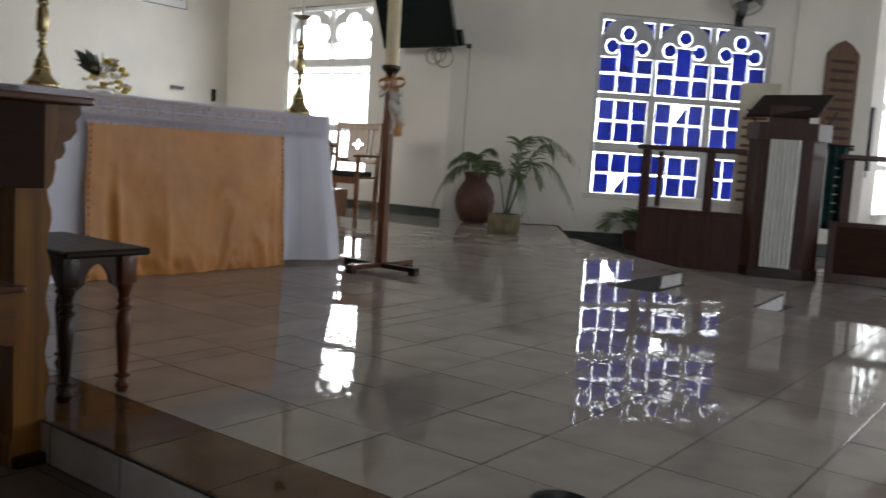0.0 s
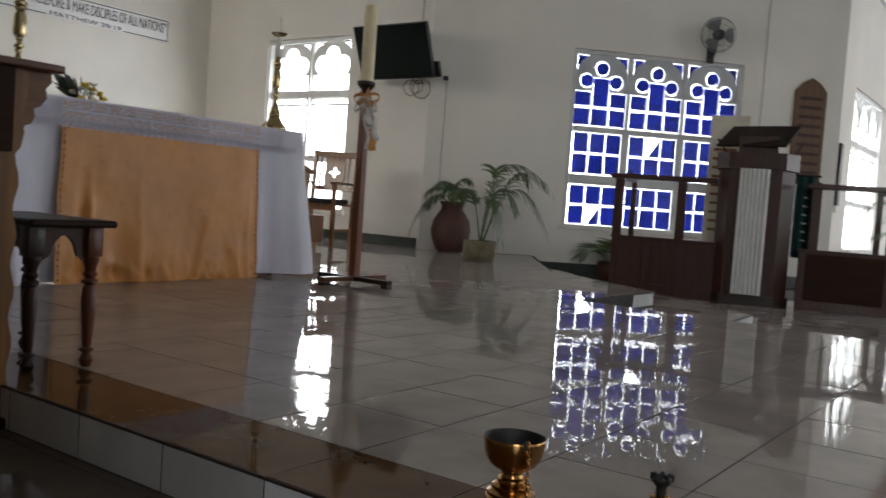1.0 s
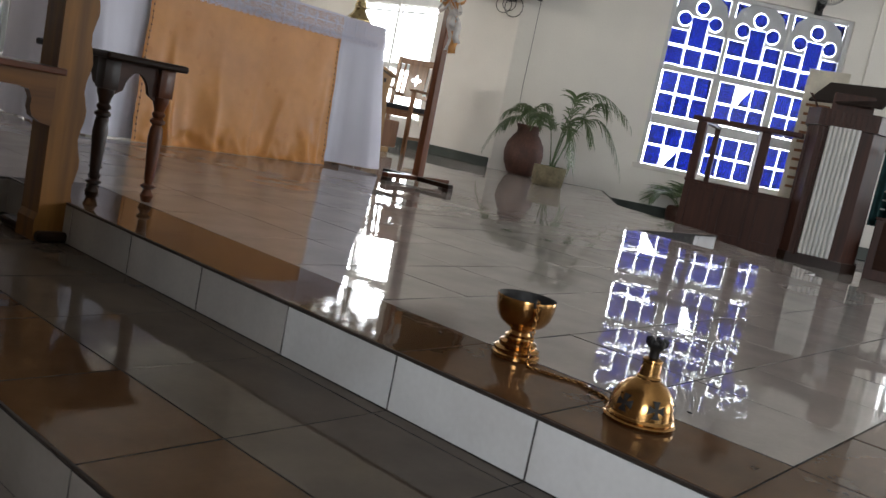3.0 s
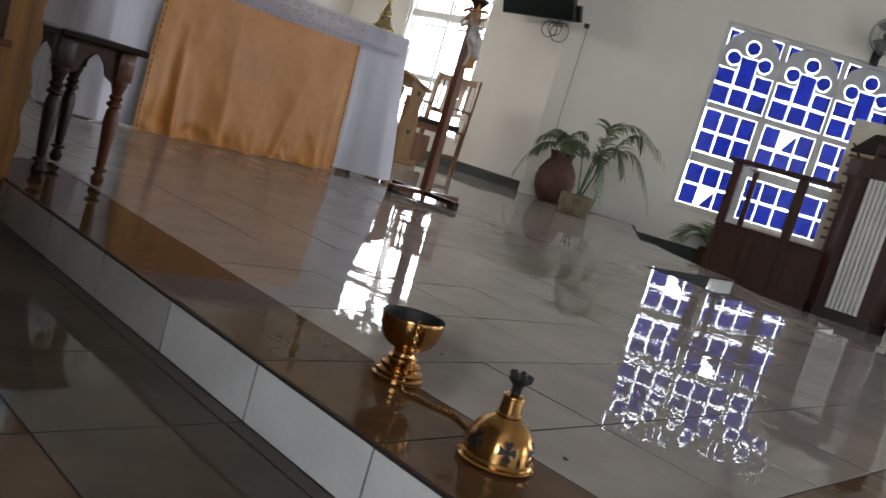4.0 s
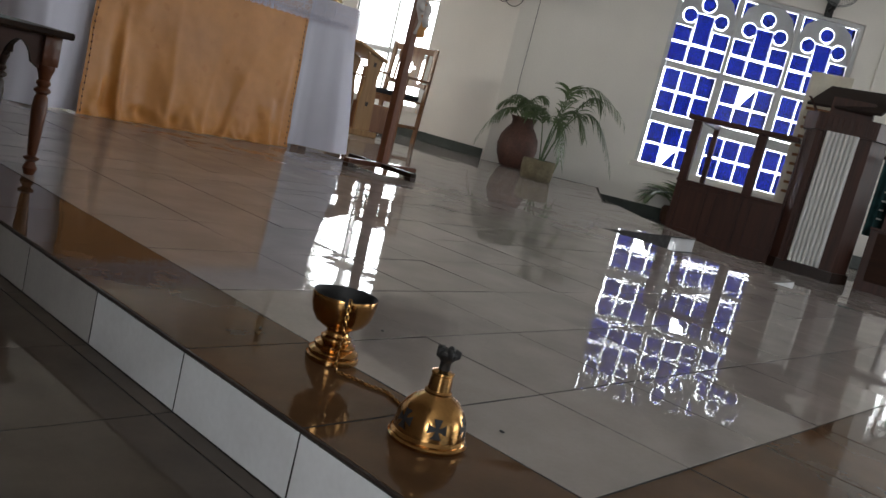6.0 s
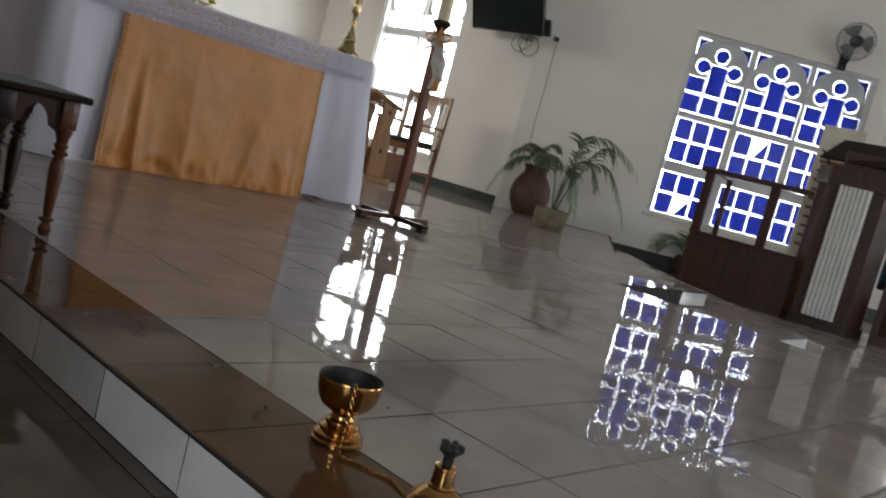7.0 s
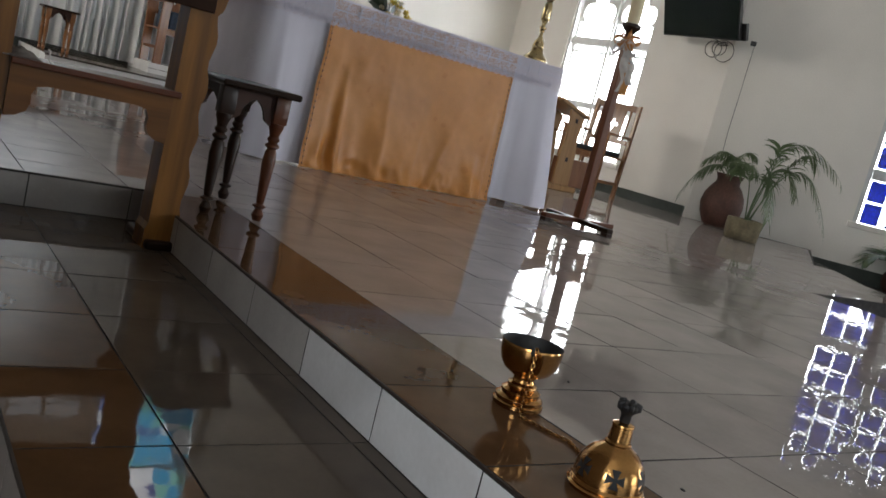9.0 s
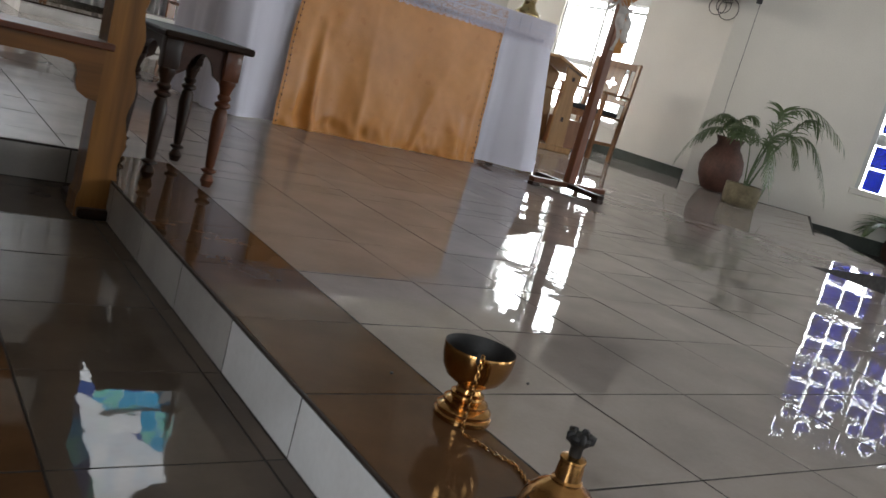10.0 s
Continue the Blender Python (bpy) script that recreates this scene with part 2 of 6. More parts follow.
def leaf_material():
    m = material("palm leaf", (0.080, 0.115, 0.055), 0.4, vary=0.22, scale=6, random_amount=0.3, bump=0.0004, bump_scale=90)
    n, link = m.node_tree.nodes, m.node_tree.links.new
    tr = n.new("ShaderNodeBsdfTranslucent")
    tr.inputs[0].default_value = (0.16, 0.24, 0.08, 1)
    mx = n.new("ShaderNodeMixShader")
    mx.inputs[0].default_value = 0.3
    link(n["Principled BSDF"].outputs[0], mx.inputs[1])
    link(tr.outputs[0], mx.inputs[2])
    link(mx.outputs[0], n["Material Output"].inputs[0])
    return m


def sheer_material():
    m = material("sheer white curtain", (0.72, 0.73, 0.74), 0.9, vary=0.04, scale=4, bump=0.0004, bump_scale=400)
    n, link = m.node_tree.nodes, m.node_tree.links.new
    tr = n.new("ShaderNodeBsdfTranslucent")
    tr.inputs[0].default_value = (0.7, 0.71, 0.72, 1)
    mx = n.new("ShaderNodeMixShader")
    mx.inputs[0].default_value = 0.45
    link(n["Principled BSDF"].outputs[0], mx.inputs[1])
    link(tr.outputs[0], mx.inputs[2])
    link(mx.outputs[0], n["Material Output"].inputs[0])
    return m


def satin_material():
    """Gold satin with a faint damask figure and crumpled sheen."""
    m = material("gold satin", (0.60, 0.258, 0.058), 0.40, vary=0.06, scale=3, second=(0.49, 0.20, 0.042), bump=0.0006, bump_scale=22.0, rough_vary=0.06)
    b = m.node_tree.nodes["Principled BSDF"]
    b.inputs["Sheen Weight"].default_value = 0.15
    b.inputs["Sheen Tint"].default_value = (1.0, 0.7, 0.35, 1)
    # damask: a scattered woven figure, duller and a little redder than the ground
    n, link = m.node_tree.nodes, m.node_tree.links.new
    co = n.new("ShaderNodeTexCoord")
    vor = n.new("ShaderNodeTexVoronoi")
    vor.inputs["Scale"].default_value = 9.0
    warp = n.new("ShaderNodeTexNoise")
    warp.inputs["Scale"].default_value = 26.0
    link(co.outputs["Object"], vor.inputs["Vector"])
    link(co.outputs["Object"], warp.inputs["Vector"])
    add = n.new("ShaderNodeMath")
    add.operation = "MULTIPLY_ADD"
    add.inputs[1].default_value = 0.55
    link(warp.outputs[0], add.inputs[0])
    link(vor.outputs["Distance"], add.inputs[2])
    cut = n.new("ShaderNodeMapRange")
    cut.inputs[1].default_value, cut.inputs[2].default_value = 0.47, 0.40
    link(add.outputs[0], cut.inputs[0])
    old = b.inputs["Base Color"].links[0].from_socket
    mix = n.new("ShaderNodeMix")
    mix.data_type, mix.blend_type = "RGBA", "MULTIPLY"
    mix.inputs[7].default_value = (0.93, 0.86, 0.78, 1)
    link(cut.outputs[0], mix.inputs[0])
    link(old, mix.inputs[6])
    link(mix.outputs[2], b.inputs["Base Color"])
    return m


def frost_material():
    """Pale obscured glass in the heads of the blue window."""
    m = material("pale grey obscured glass", (0.46, 0.48, 0.50), 0.5, vary=0.08, scale=3, bump=0.0006, bump_scale=60)
    n, link = m.node_tree.nodes, m.node_tree.links.new
    tr = n.new("ShaderNodeBsdfTranslucent")
    tr.inputs[0].default_value = (0.60, 0.64, 0.70, 1)
    mx = n.new("ShaderNodeMixShader")
    mx.inputs[0].default_value = 0.035
    link(n["Principled BSDF"].outputs[0], mx.inputs[1])
    link(tr.outputs[0], mx.inputs[2])
    link(mx.outputs[0], n["Material Output"].inputs[0])
    return m


def lace_material():
    """White lace: thread where the pattern is dense, open between."""
    m = material("white lace", (0.70, 0.67, 0.76), 0.85, vary=0.03, scale=4)
    n, link = m.node_tree.nodes, m.node_tree.links.new
    geo = n.new("ShaderNodeNewGeometry")
    vor = n.new("ShaderNodeTexVoronoi")
    vor.feature = "DISTANCE_TO_EDGE"
    vor.inputs["Scale"].default_value = 130
    link(geo.outputs["Position"], vor.inputs["Vector"])
    lt = n.new("ShaderNodeMath")
    lt.operation = "LESS_THAN"
    lt.inputs[1].default_value = 0.165
    link(vor.outputs["Distance"], lt.inputs[0])
    tr = n.new("ShaderNodeBsdfTransparent")
    mx = n.new("ShaderNodeMixShader")
    link(lt.outputs[0], mx.inputs[0])
    link(tr.outputs[0], mx.inputs[1])
    link(n["Principled BSDF"].outputs[0], mx.inputs[2])
    link(mx.outputs[0], n["Material Output"].inputs[0])
    return m


M_LEAF, M_SHEER, M_SATIN, M_LACE, M_FROST = leaf_material(), sheer_material(), satin_material(), lace_material(), frost_material()

# ---------------------------------------------------------------- mesh helpers


def finish(bm, name, mat, smooth=None):
    me = bpy.data.meshes.new(name)
    bmesh.ops.recalc_face_normals(bm, faces=bm.faces)
    if smooth is not None:
        for f in bm.faces:
            f.smooth = True
        for e in bm.edges:
            if len(e.link_faces) == 2 and e.calc_face_angle(0) > radians(smooth):
                e.smooth = False
    bm.to_mesh(me)
    bm.free()
    me.materials.append(mat)
    return me


def part(name, bm, mat, parent=None, label="", smooth=None, m=None):
    """One mesh object under a thing or a part."""
    ob = new(name, finish(bm, name, mat, smooth))
    if m is not None:
        ob.matrix_basis = m
    ob.parent = parent
    return tagged(ob, label=label)


def thing(name, label, category, m=None, group="", kind=""):
    """An empty that carries a thing's parts."""
    ob = new(name)
    ob.empty_display_size = 0.1
    if m is not None:
        ob.matrix_basis = m
    return tagged(ob, label, category, group, kind)


def box(bm, x0, x1, y0, y1, z0, z1, bevel=0.0, m=None, seg=2):
    got = bmesh.ops.create_cube(bm, size=1.0)["verts"]
    for v in got:
        v.co = Vector(((x0 + x1) / 2 + v.co.x * (x1 - x0), (y0 + y1) / 2 + v.co.y * (y1 - y0), (z0 + z1) / 2 + v.co.z * (z1 - z0)))
    faces = {f for v in got for f in v.link_faces}
    if bevel:
        edges = {e for f in faces for e in f.edges}
        res = bmesh.ops.bevel(bm, geom=list(edges), offset=bevel, segments=seg, affect="EDGES", profile=0.5)
        got = list({v for f in res["faces"] for v in f.verts} | {v for v in got if v.is_valid})
        got = list({v for v in got} | {w for v in got for e in v.link_edges for w in e.verts})
    if m is not None:
        for v in got:
            v.co = m @ v.co
    return bm


def boxes(*rows, bevel=0.0):
    bm = bmesh.new()
    for r in rows:
        box(bm, *r, bevel=bevel)
    return bm


def lathe(bm, profile, seg=32, centre=(0, 0, 0), squash=(1, 1), m=None):
    """Turn (radius, height) pairs round the z axis."""
    rings = []
    for r, z in profile:
        if r < 1e-5:
            rings.append([bm.verts.new(Vector((centre[0], centre[1], centre[2] + z)))])
        else:
            rings.append([bm.verts.new(Vector((centre[0] + squash[0] * r * math.cos(2 * math.pi * i / seg), centre[1] + squash[1] * r * math.sin(2 * math.pi * i / seg), centre[2] + z))) for i in range(seg)])
    for a, b in zip(rings, rings[1:]):
        for i in range(seg):
            j = (i + 1) % seg
            if len(a) == 1 and len(b) == 1:
                continue
            if len(a) == 1:
                bm.faces.new((a[0], b[j], b[i]))
            elif len(b) == 1:
                bm.faces.new((a[i], a[j], b[0]))
            else:
                bm.faces.new((a[i], a[j], b[j], b[i]))
    if m is not None:
        for ring in rings:
            for v in ring:
                v.co = m @ v.co
    return bm


def tube(bm, pts, radius, seg=8, caps=True):
    """A round bar along points; radius is a number or one for each point."""
    pts = [Vector(p) for p in pts]
    rad = radius if isinstance(radius, (list, tuple)) else [radius] * len(pts)
    side, rings = None, []
    for i, p in enumerate(pts):
        d = (pts[min(i + 1, len(pts) - 1)] - pts[max(i - 1, 0)]).normalized()
        if side is None:
            side = d.orthogonal().normalized()
        side = (side - d * side.dot(d)).normalized()
        up = d.cross(side)
        rings.append([bm.verts.new(p + rad[i] * (math.cos(2 * math.pi * k / seg) * side + math.sin(2 * math.pi * k / seg) * up)) for k in range(seg)])
    for a, b in zip(rings, rings[1:]):
        for k in range(seg):
            bm.faces.new((a[k], a[(k + 1) % seg], b[(k + 1) % seg], b[k]))
    if caps:
        bm.faces.new(rings[0][::-1])
        bm.faces.new(rings[-1])
    return bm


def prism(bm, outline, z0, z1):
    """An upright block with the outline as its plan."""
    lo = [bm.verts.new((x, y, z0)) for x, y in outline]
    hi = [bm.verts.new((x, y, z1)) for x, y in outline]
    n = len(lo)
    bm.faces.new(lo[::-1])
    bm.faces.new(hi)
    for i in range(n):
        bm.faces.new((lo[i], lo[(i + 1) % n], hi[(i + 1) % n], hi[i]))
    return bm


def plate(outline, holes, y0, y1):
    """A flat panel in the x-z plane with holes right through it, from y0 to y1."""
    bm = bmesh.new()
    edges = []
    for loop in (outline, *holes):
        vs = [bm.verts.new((x, y0, z)) for x, z in loop]
        edges += [bm.edges.new((vs[i], vs[(i + 1) % len(vs)])) for i in range(len(vs))]
    bmesh.ops.triangle_fill(bm, use_beauty=True, use_dissolve=False, edges=edges)
    res = bmesh.ops.extrude_face_region(bm, geom=bm.faces[:])
    for v in res["geom"]:
        if isinstance(v, bmesh.types.BMVert):
            v.co.y = y1
    return bm


def rect(x0, x1, z0, z1):
    return [(x0, z0), (x1, z0), (x1, z1), (x0, z1)]


def disc(cx, cz, r, n=24):
    return [(cx + r * math.cos(2 * math.pi * i / n), cz + r * math.sin(2 * math.pi * i / n)) for i in range(n)]


def sheet(fn, nu, nv, thick=0.0):
    """A cloth: fn(u, v) gives the place for u and v from 0 to 1."""
    bm = bmesh.new()
    g = [[bm.verts.new(fn(i / nu, j / nv)) for j in range(nv + 1)] for i in range(nu + 1)]
    for i in range(nu):
        for j in range(nv):
            bm.faces.new((g[i][j], g[i + 1][j], g[i + 1][j + 1], g[i][j + 1]))
    if thick:
        bmesh.ops.recalc_face_normals(bm, faces=bm.faces)
        bmesh.ops.solidify(bm, geom=bm.faces[:], thickness=thick)
    return bm


def structure(name, bm, mat, label, m=None, smooth=None):
    ob = part(name, bm, mat, None, label, smooth, m)
    ob["kind"] = "structure"
    return ob


def written(name, text, size, mat, parent, m, width=None, depth=0.001):
    """Lettering as a mesh of its own, centred."""
    cu = bpy.data.curves.new(name, "FONT")
    cu.body, cu.size, cu.extrude, cu.align_x, cu.align_y = text, size, depth, "CENTER", "CENTER"
    tmp = new("lettering_tmp", cu)
    bpy.context.view_layer.update()
    me = bpy.data.meshes.new_from_object(tmp.evaluated_get(bpy.context.evaluated_depsgraph_get()))
    bpy.data.objects.remove(tmp)
    xs = [v.co.x for v in me.vertices]
    if width:
        k = width / (max(xs) - min(xs))
        for v in me.vertices:
            v.co.x *= k
    me.materials.clear()
    me.materials.append(mat)
    ob = new(name, me)
    ob.parent, ob.matrix_basis = parent, m
    return tagged(ob, kind="stuff")

# ---------------------------------------------------------------- the building
T = 0.33            # floor tile
STEP = 0.117        # riser
XE, YB = 7.55, 10.1  # east wall, back wall
KY = 5.76           # where the diagonal wall begins
DIAG = Matrix.Translation((XE, KY, 0)) @ pose(0, 0, 0, 0, 0, -45)  # local x along the diagonal wall, y outward
DL = 5.70           # its length
LOW = -2 * STEP
TOP = 6.4

DAIS = [(0, -0.93), (4.02, -0.93), (4.02, 1.68), (5.46, 1.74), (6.0, 2.6), (6.25, 3.1), (8.62, 4.68), (XE - 0.01, KY + 0.1), (XE - 0.01, YB - 0.01), (-2.39, YB - 0.01), (-2.39, 1.76), (0, 1.76)]
TREAD = [(-0.615, -1.545), (4.64, -1.545), (4.64, 0.94), (5.74, 1.02), (7.2, 3.0), (8.6, 4.6), (7.6, 5.6), (5, 5), (0.5, 1.0), (0.5, 1.76), (-2.39, 1.76), (-2.39, 1.10), (-0.615, 1.10)]


def inside(poly, x, y):
    hit = False
    for (x0, y0), (x1, y1) in zip(poly, poly[1:] + poly[:1]):
        if (y0 > y) != (y1 > y) and x < (x1 - x0) * (y - y0) / (y1 - y0) + x0:
            hit = not hit
    return hit


structure("ground", boxes((-30, 45, -40, 40, -0.6, LOW - 0.30)), M_GROUT, "dark bare ground under and round the church")
floor_low = structure("floor", boxes((-7.5, 20.3, -14, YB, LOW - 0.25, LOW - 0.003)), M_GROUT, "dark grout bed of the lower church floor")
floor_mid = structure("floor_step", prism(bmesh.new(), TREAD, LOW - 0.1, -STEP - 0.003), M_GROUT, "grout bed of the lower chancel step")
floor_dais = structure("floor_dais", prism(bmesh.new(), DAIS, LOW - 0.12, -0.003), M_GROUT, "grout bed of the raised chancel floor")


def wall_piece(length, height, z0, openings, thick=0.24, dado=None):
    """A wall along local x with rectangular openings (x0, x1, z0, z1) through it; the room is on the side of negative y."""
    return plate(rect(0, length, z0, height), [rect(*o) for o in openings], 0.0, thick)


BW = (1.865, 4.235, 0.40, 2.725)      # blue window's opening in the diagonal wall
EW = (YB - 8.76, YB - 7.12, 0.36, 2.78)
structure("wall_north", wall_piece(XE + 7.5, TOP, LOW, [(7.5 + 2.27, 7.5 + 3.77, 3.95, 6.30), (7.5 + 0.7, 7.5 + 2.1, 4.15, 4.5), (5.35, 8.85, 1.0, 3.4)]), M_WALL, "tall cream painted back wall of the chancel", pose(-7.5, YB, 0))
structure("wall_east", wall_piece(YB - KY, TOP, LOW, [EW]), M_WALL, "cream painted wall with a white tracery window", Matrix.Translation((XE, YB, 0)) @ pose(0, 0, 0, 0, 0, -90))
structure("wall_diagonal", wall_piece(DL, TOP, LOW, [BW]), M_WALL, "cream painted slanting wall with a blue window", DIAG)
structure("wall_transept", wall_piece(8.7, TOP, LOW, [(0.85, 3.22, 0.3, 2.70), (5.3, 7.67, 0.3, 2.70)]), M_WALL, "cream transept wall with bright windows", pose(11.585, 1.73, 0))
structure("wall_transept_end", wall_piece(16, TOP, LOW, [(5.4, 9.4, 1.0, 3.6)]), M_WALL, "cream transept end wall", Matrix.Translation((20.2, 1.9, 0)) @ pose(0, 0, 0, 0, 0, -90))
structure("wall_south", plate(rect(-7.5, 20.3, LOW, TOP), [rect(-2.2, 4.2, 0.9, 3.6), rect(9.0, 15.0, 0.9, 3.6)], 0, 0.24), M_WALL, "cream nave wall behind", pose(0, -14.0, 0))
structure("wall_west", plate(rect(-14.0, -1.50, LOW, TOP), [rect(-8.5, -3.3, 1.0, 3.6)], 0, 0.24), M_WALL, "cream side wall of the nave", Matrix.Translation((-7.4, 0, 0)) @ pose(0, 0, 0, 0, 0, 90))
# unseen wall end, placed to cut the west nave light off the steps
structure("wall_blocker_return", boxes((-7.4, -2.40, -1.74, -1.50, LOW, TOP)), M_WALL, "unseen cream return wall added to shade the left steps")
# unseen wall, added to block and soak up light west of the chancel
structure("wall_blocker_chancel", plate(rect(-1.50, YB, LOW, TOP), [rect(6.72, 9.16, 1.85, 3.55)], 0, 0.24), M_DARKENING_WALL, "unseen chancel side wall added in brown to keep light down", Matrix.Translation((-2.40, 0, 0)) @ pose(0, 0, 0, 0, 0, 90))
structure("ceiling", boxes((-7.7, 20.5, -14.3, YB + 0.3, TOP, TOP + 0.1)), M_CEIL, "plain pale boarded ceiling")

# boarded slope over the transept, rising from its eaves
slope = bmesh.new()
for k in range(14):
    d0, d1 = 0.21 * k, 0.21 * k + 0.206
    box(slope, 11.72, 20.15, 1.72 - d1, 1.72 - d0, -0.012, 0.012, bevel=0.003)
for v in slope.verts:
    v.co.z += 4.32 + (1.72 - v.co.y) * 0.72
structure("ceiling_transept", slope, M_KNEEL, "sloping red-brown boarded ceiling over the transept")
structure("trim_transept", boxes((11.72, 20.15, 1.66, 1.728, 4.18, 4.30), bevel=0.006), M_FRAME, "white eaves moulding along the transept wall")
structure("trim_cornice", boxes((0.0, DL - 0.01, -0.035, -0.002, 3.80, 3.84)), M_BASE, "thin dark cornice strip along the slanting wall", DIAG)
structure("baseboard_east", boxes((0.004, YB - KY - 0.03, -0.022, -0.001, 0.0, 0.125), bevel=0.004), M_BASE, "dark grey-green baseboard below the white window", Matrix.Translation((XE, YB, 0)) @ pose(0, 0, 0, 0, 0, -90))
structure("baseboard_diagonal", boxes((0.9, DL - 0.01, -0.026, -0.007, LOW, -STEP + 0.05), bevel=0.003), M_BASE, "black baseboard along the slanting wall", DIAG)
structure("conduit_trim", tube(bmesh.new(), [(4.53, -0.012, 0.9), (4.53, -0.012, 3.8)], 0.011, 8), M_WALL, "painted cable conduit up the wall", DIAG, 40)

# steps of the upper chancel at the back
structure("step_back_1", boxes((0.62, 3.4, 8.15, YB - 0.005, -0.004, 0.117), bevel=0.004), M_RISER, "low pale tiled step below the curtain")
structure("step_back_1_top", boxes((0.63, 3.39, 8.16, YB - 0.006, 0.1172, 0.121)), M_TREAD, "dark glazed top of the low step")
structure("trim_step", boxes((0.615, 3.4, 8.143, 8.155, 0.106, 0.1225)), M_NOSE, "thin black nosing of the low step")
structure("step_back_2", boxes((1.86, 3.38, 9.12, YB - 0.007, 0.119, 0.24), bevel=0.004), M_RISER, "second pale tiled step below the curtain")
structure("trim_step_upper", boxes((1.855, 3.38, 9.114, 9.124, 0.175, 0.180)), M_GROUT, "joint in the second step's face")
structure("baseboard_north", boxes((-2.39, 3.4, YB - 0.03, YB - 0.008, 0.0, 0.62)), M_BASE, "dark painted band at the foot of the wall behind the curtain")


# windows ---------------------------------------------------------------


def pane_cell(win, x0, x1, z0, z1, film, y=0.10, torn=False):
    """One pane, with its blue film a little smaller than the glass."""
    bm = bmesh.new()
    box(bm, x0, x1, y, y + 0.004, z0, z1)
    p = part("pane", bm, M_CLEAR, win)
    p.visible_shadow = False
    if film:
        ix = iz = 0.0075
        out = rect(x0 + ix, x1 - ix, z0 + iz, z1 - iz)
        if torn:
            out = [out[1], out[2], ((out[0][0] * 0.8 + out[1][0] * 0.2), out[0][1])]
        f = part("film", plate(out, [], y - 0.006, y - 0.004), M_BLUE, p, "blue film on the pane")
        f.visible_shadow = False


def round_pane(win, cx, cz, r, film, y=0.10):
    p = part("pane", plate(disc(cx, cz, r), [], y, y + 0.004), M_CLEAR, win)
    p.visible_shadow = False
    if film:
        f = part("film", plate(disc(cx, cz, r - 0.010), [], y - 0.006, y - 0.004), M_BLUE, p, "blue film on the round pane")
        f.visible_shadow = False


def trefoil(cx, cz, cw, hh):
    """One outline of three round lobes over a short stem."""
    lobes = [(0.0, 0.20 * hh, 0.175 * cw), (-0.25 * cw, 0.0, 0.185 * cw), (0.25 * cw, 0.0, 0.185 * cw)]
    out = []
    for k in range(72):
        a = 2 * math.pi * (k + 0.5) / 72
        dx, dz = math.cos(a), math.sin(a)
        far = 0.06 * cw
        for lx, lz, r in lobes:
            b = lx * dx + lz * dz
            d = b * b - lx * lx - lz * lz + r * r
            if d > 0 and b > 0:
                far = max(far, b + math.sqrt(d))
        if dz < 0:
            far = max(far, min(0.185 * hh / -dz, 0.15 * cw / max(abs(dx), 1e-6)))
        out.append((cx + dx * far, cz + dz * far))
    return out


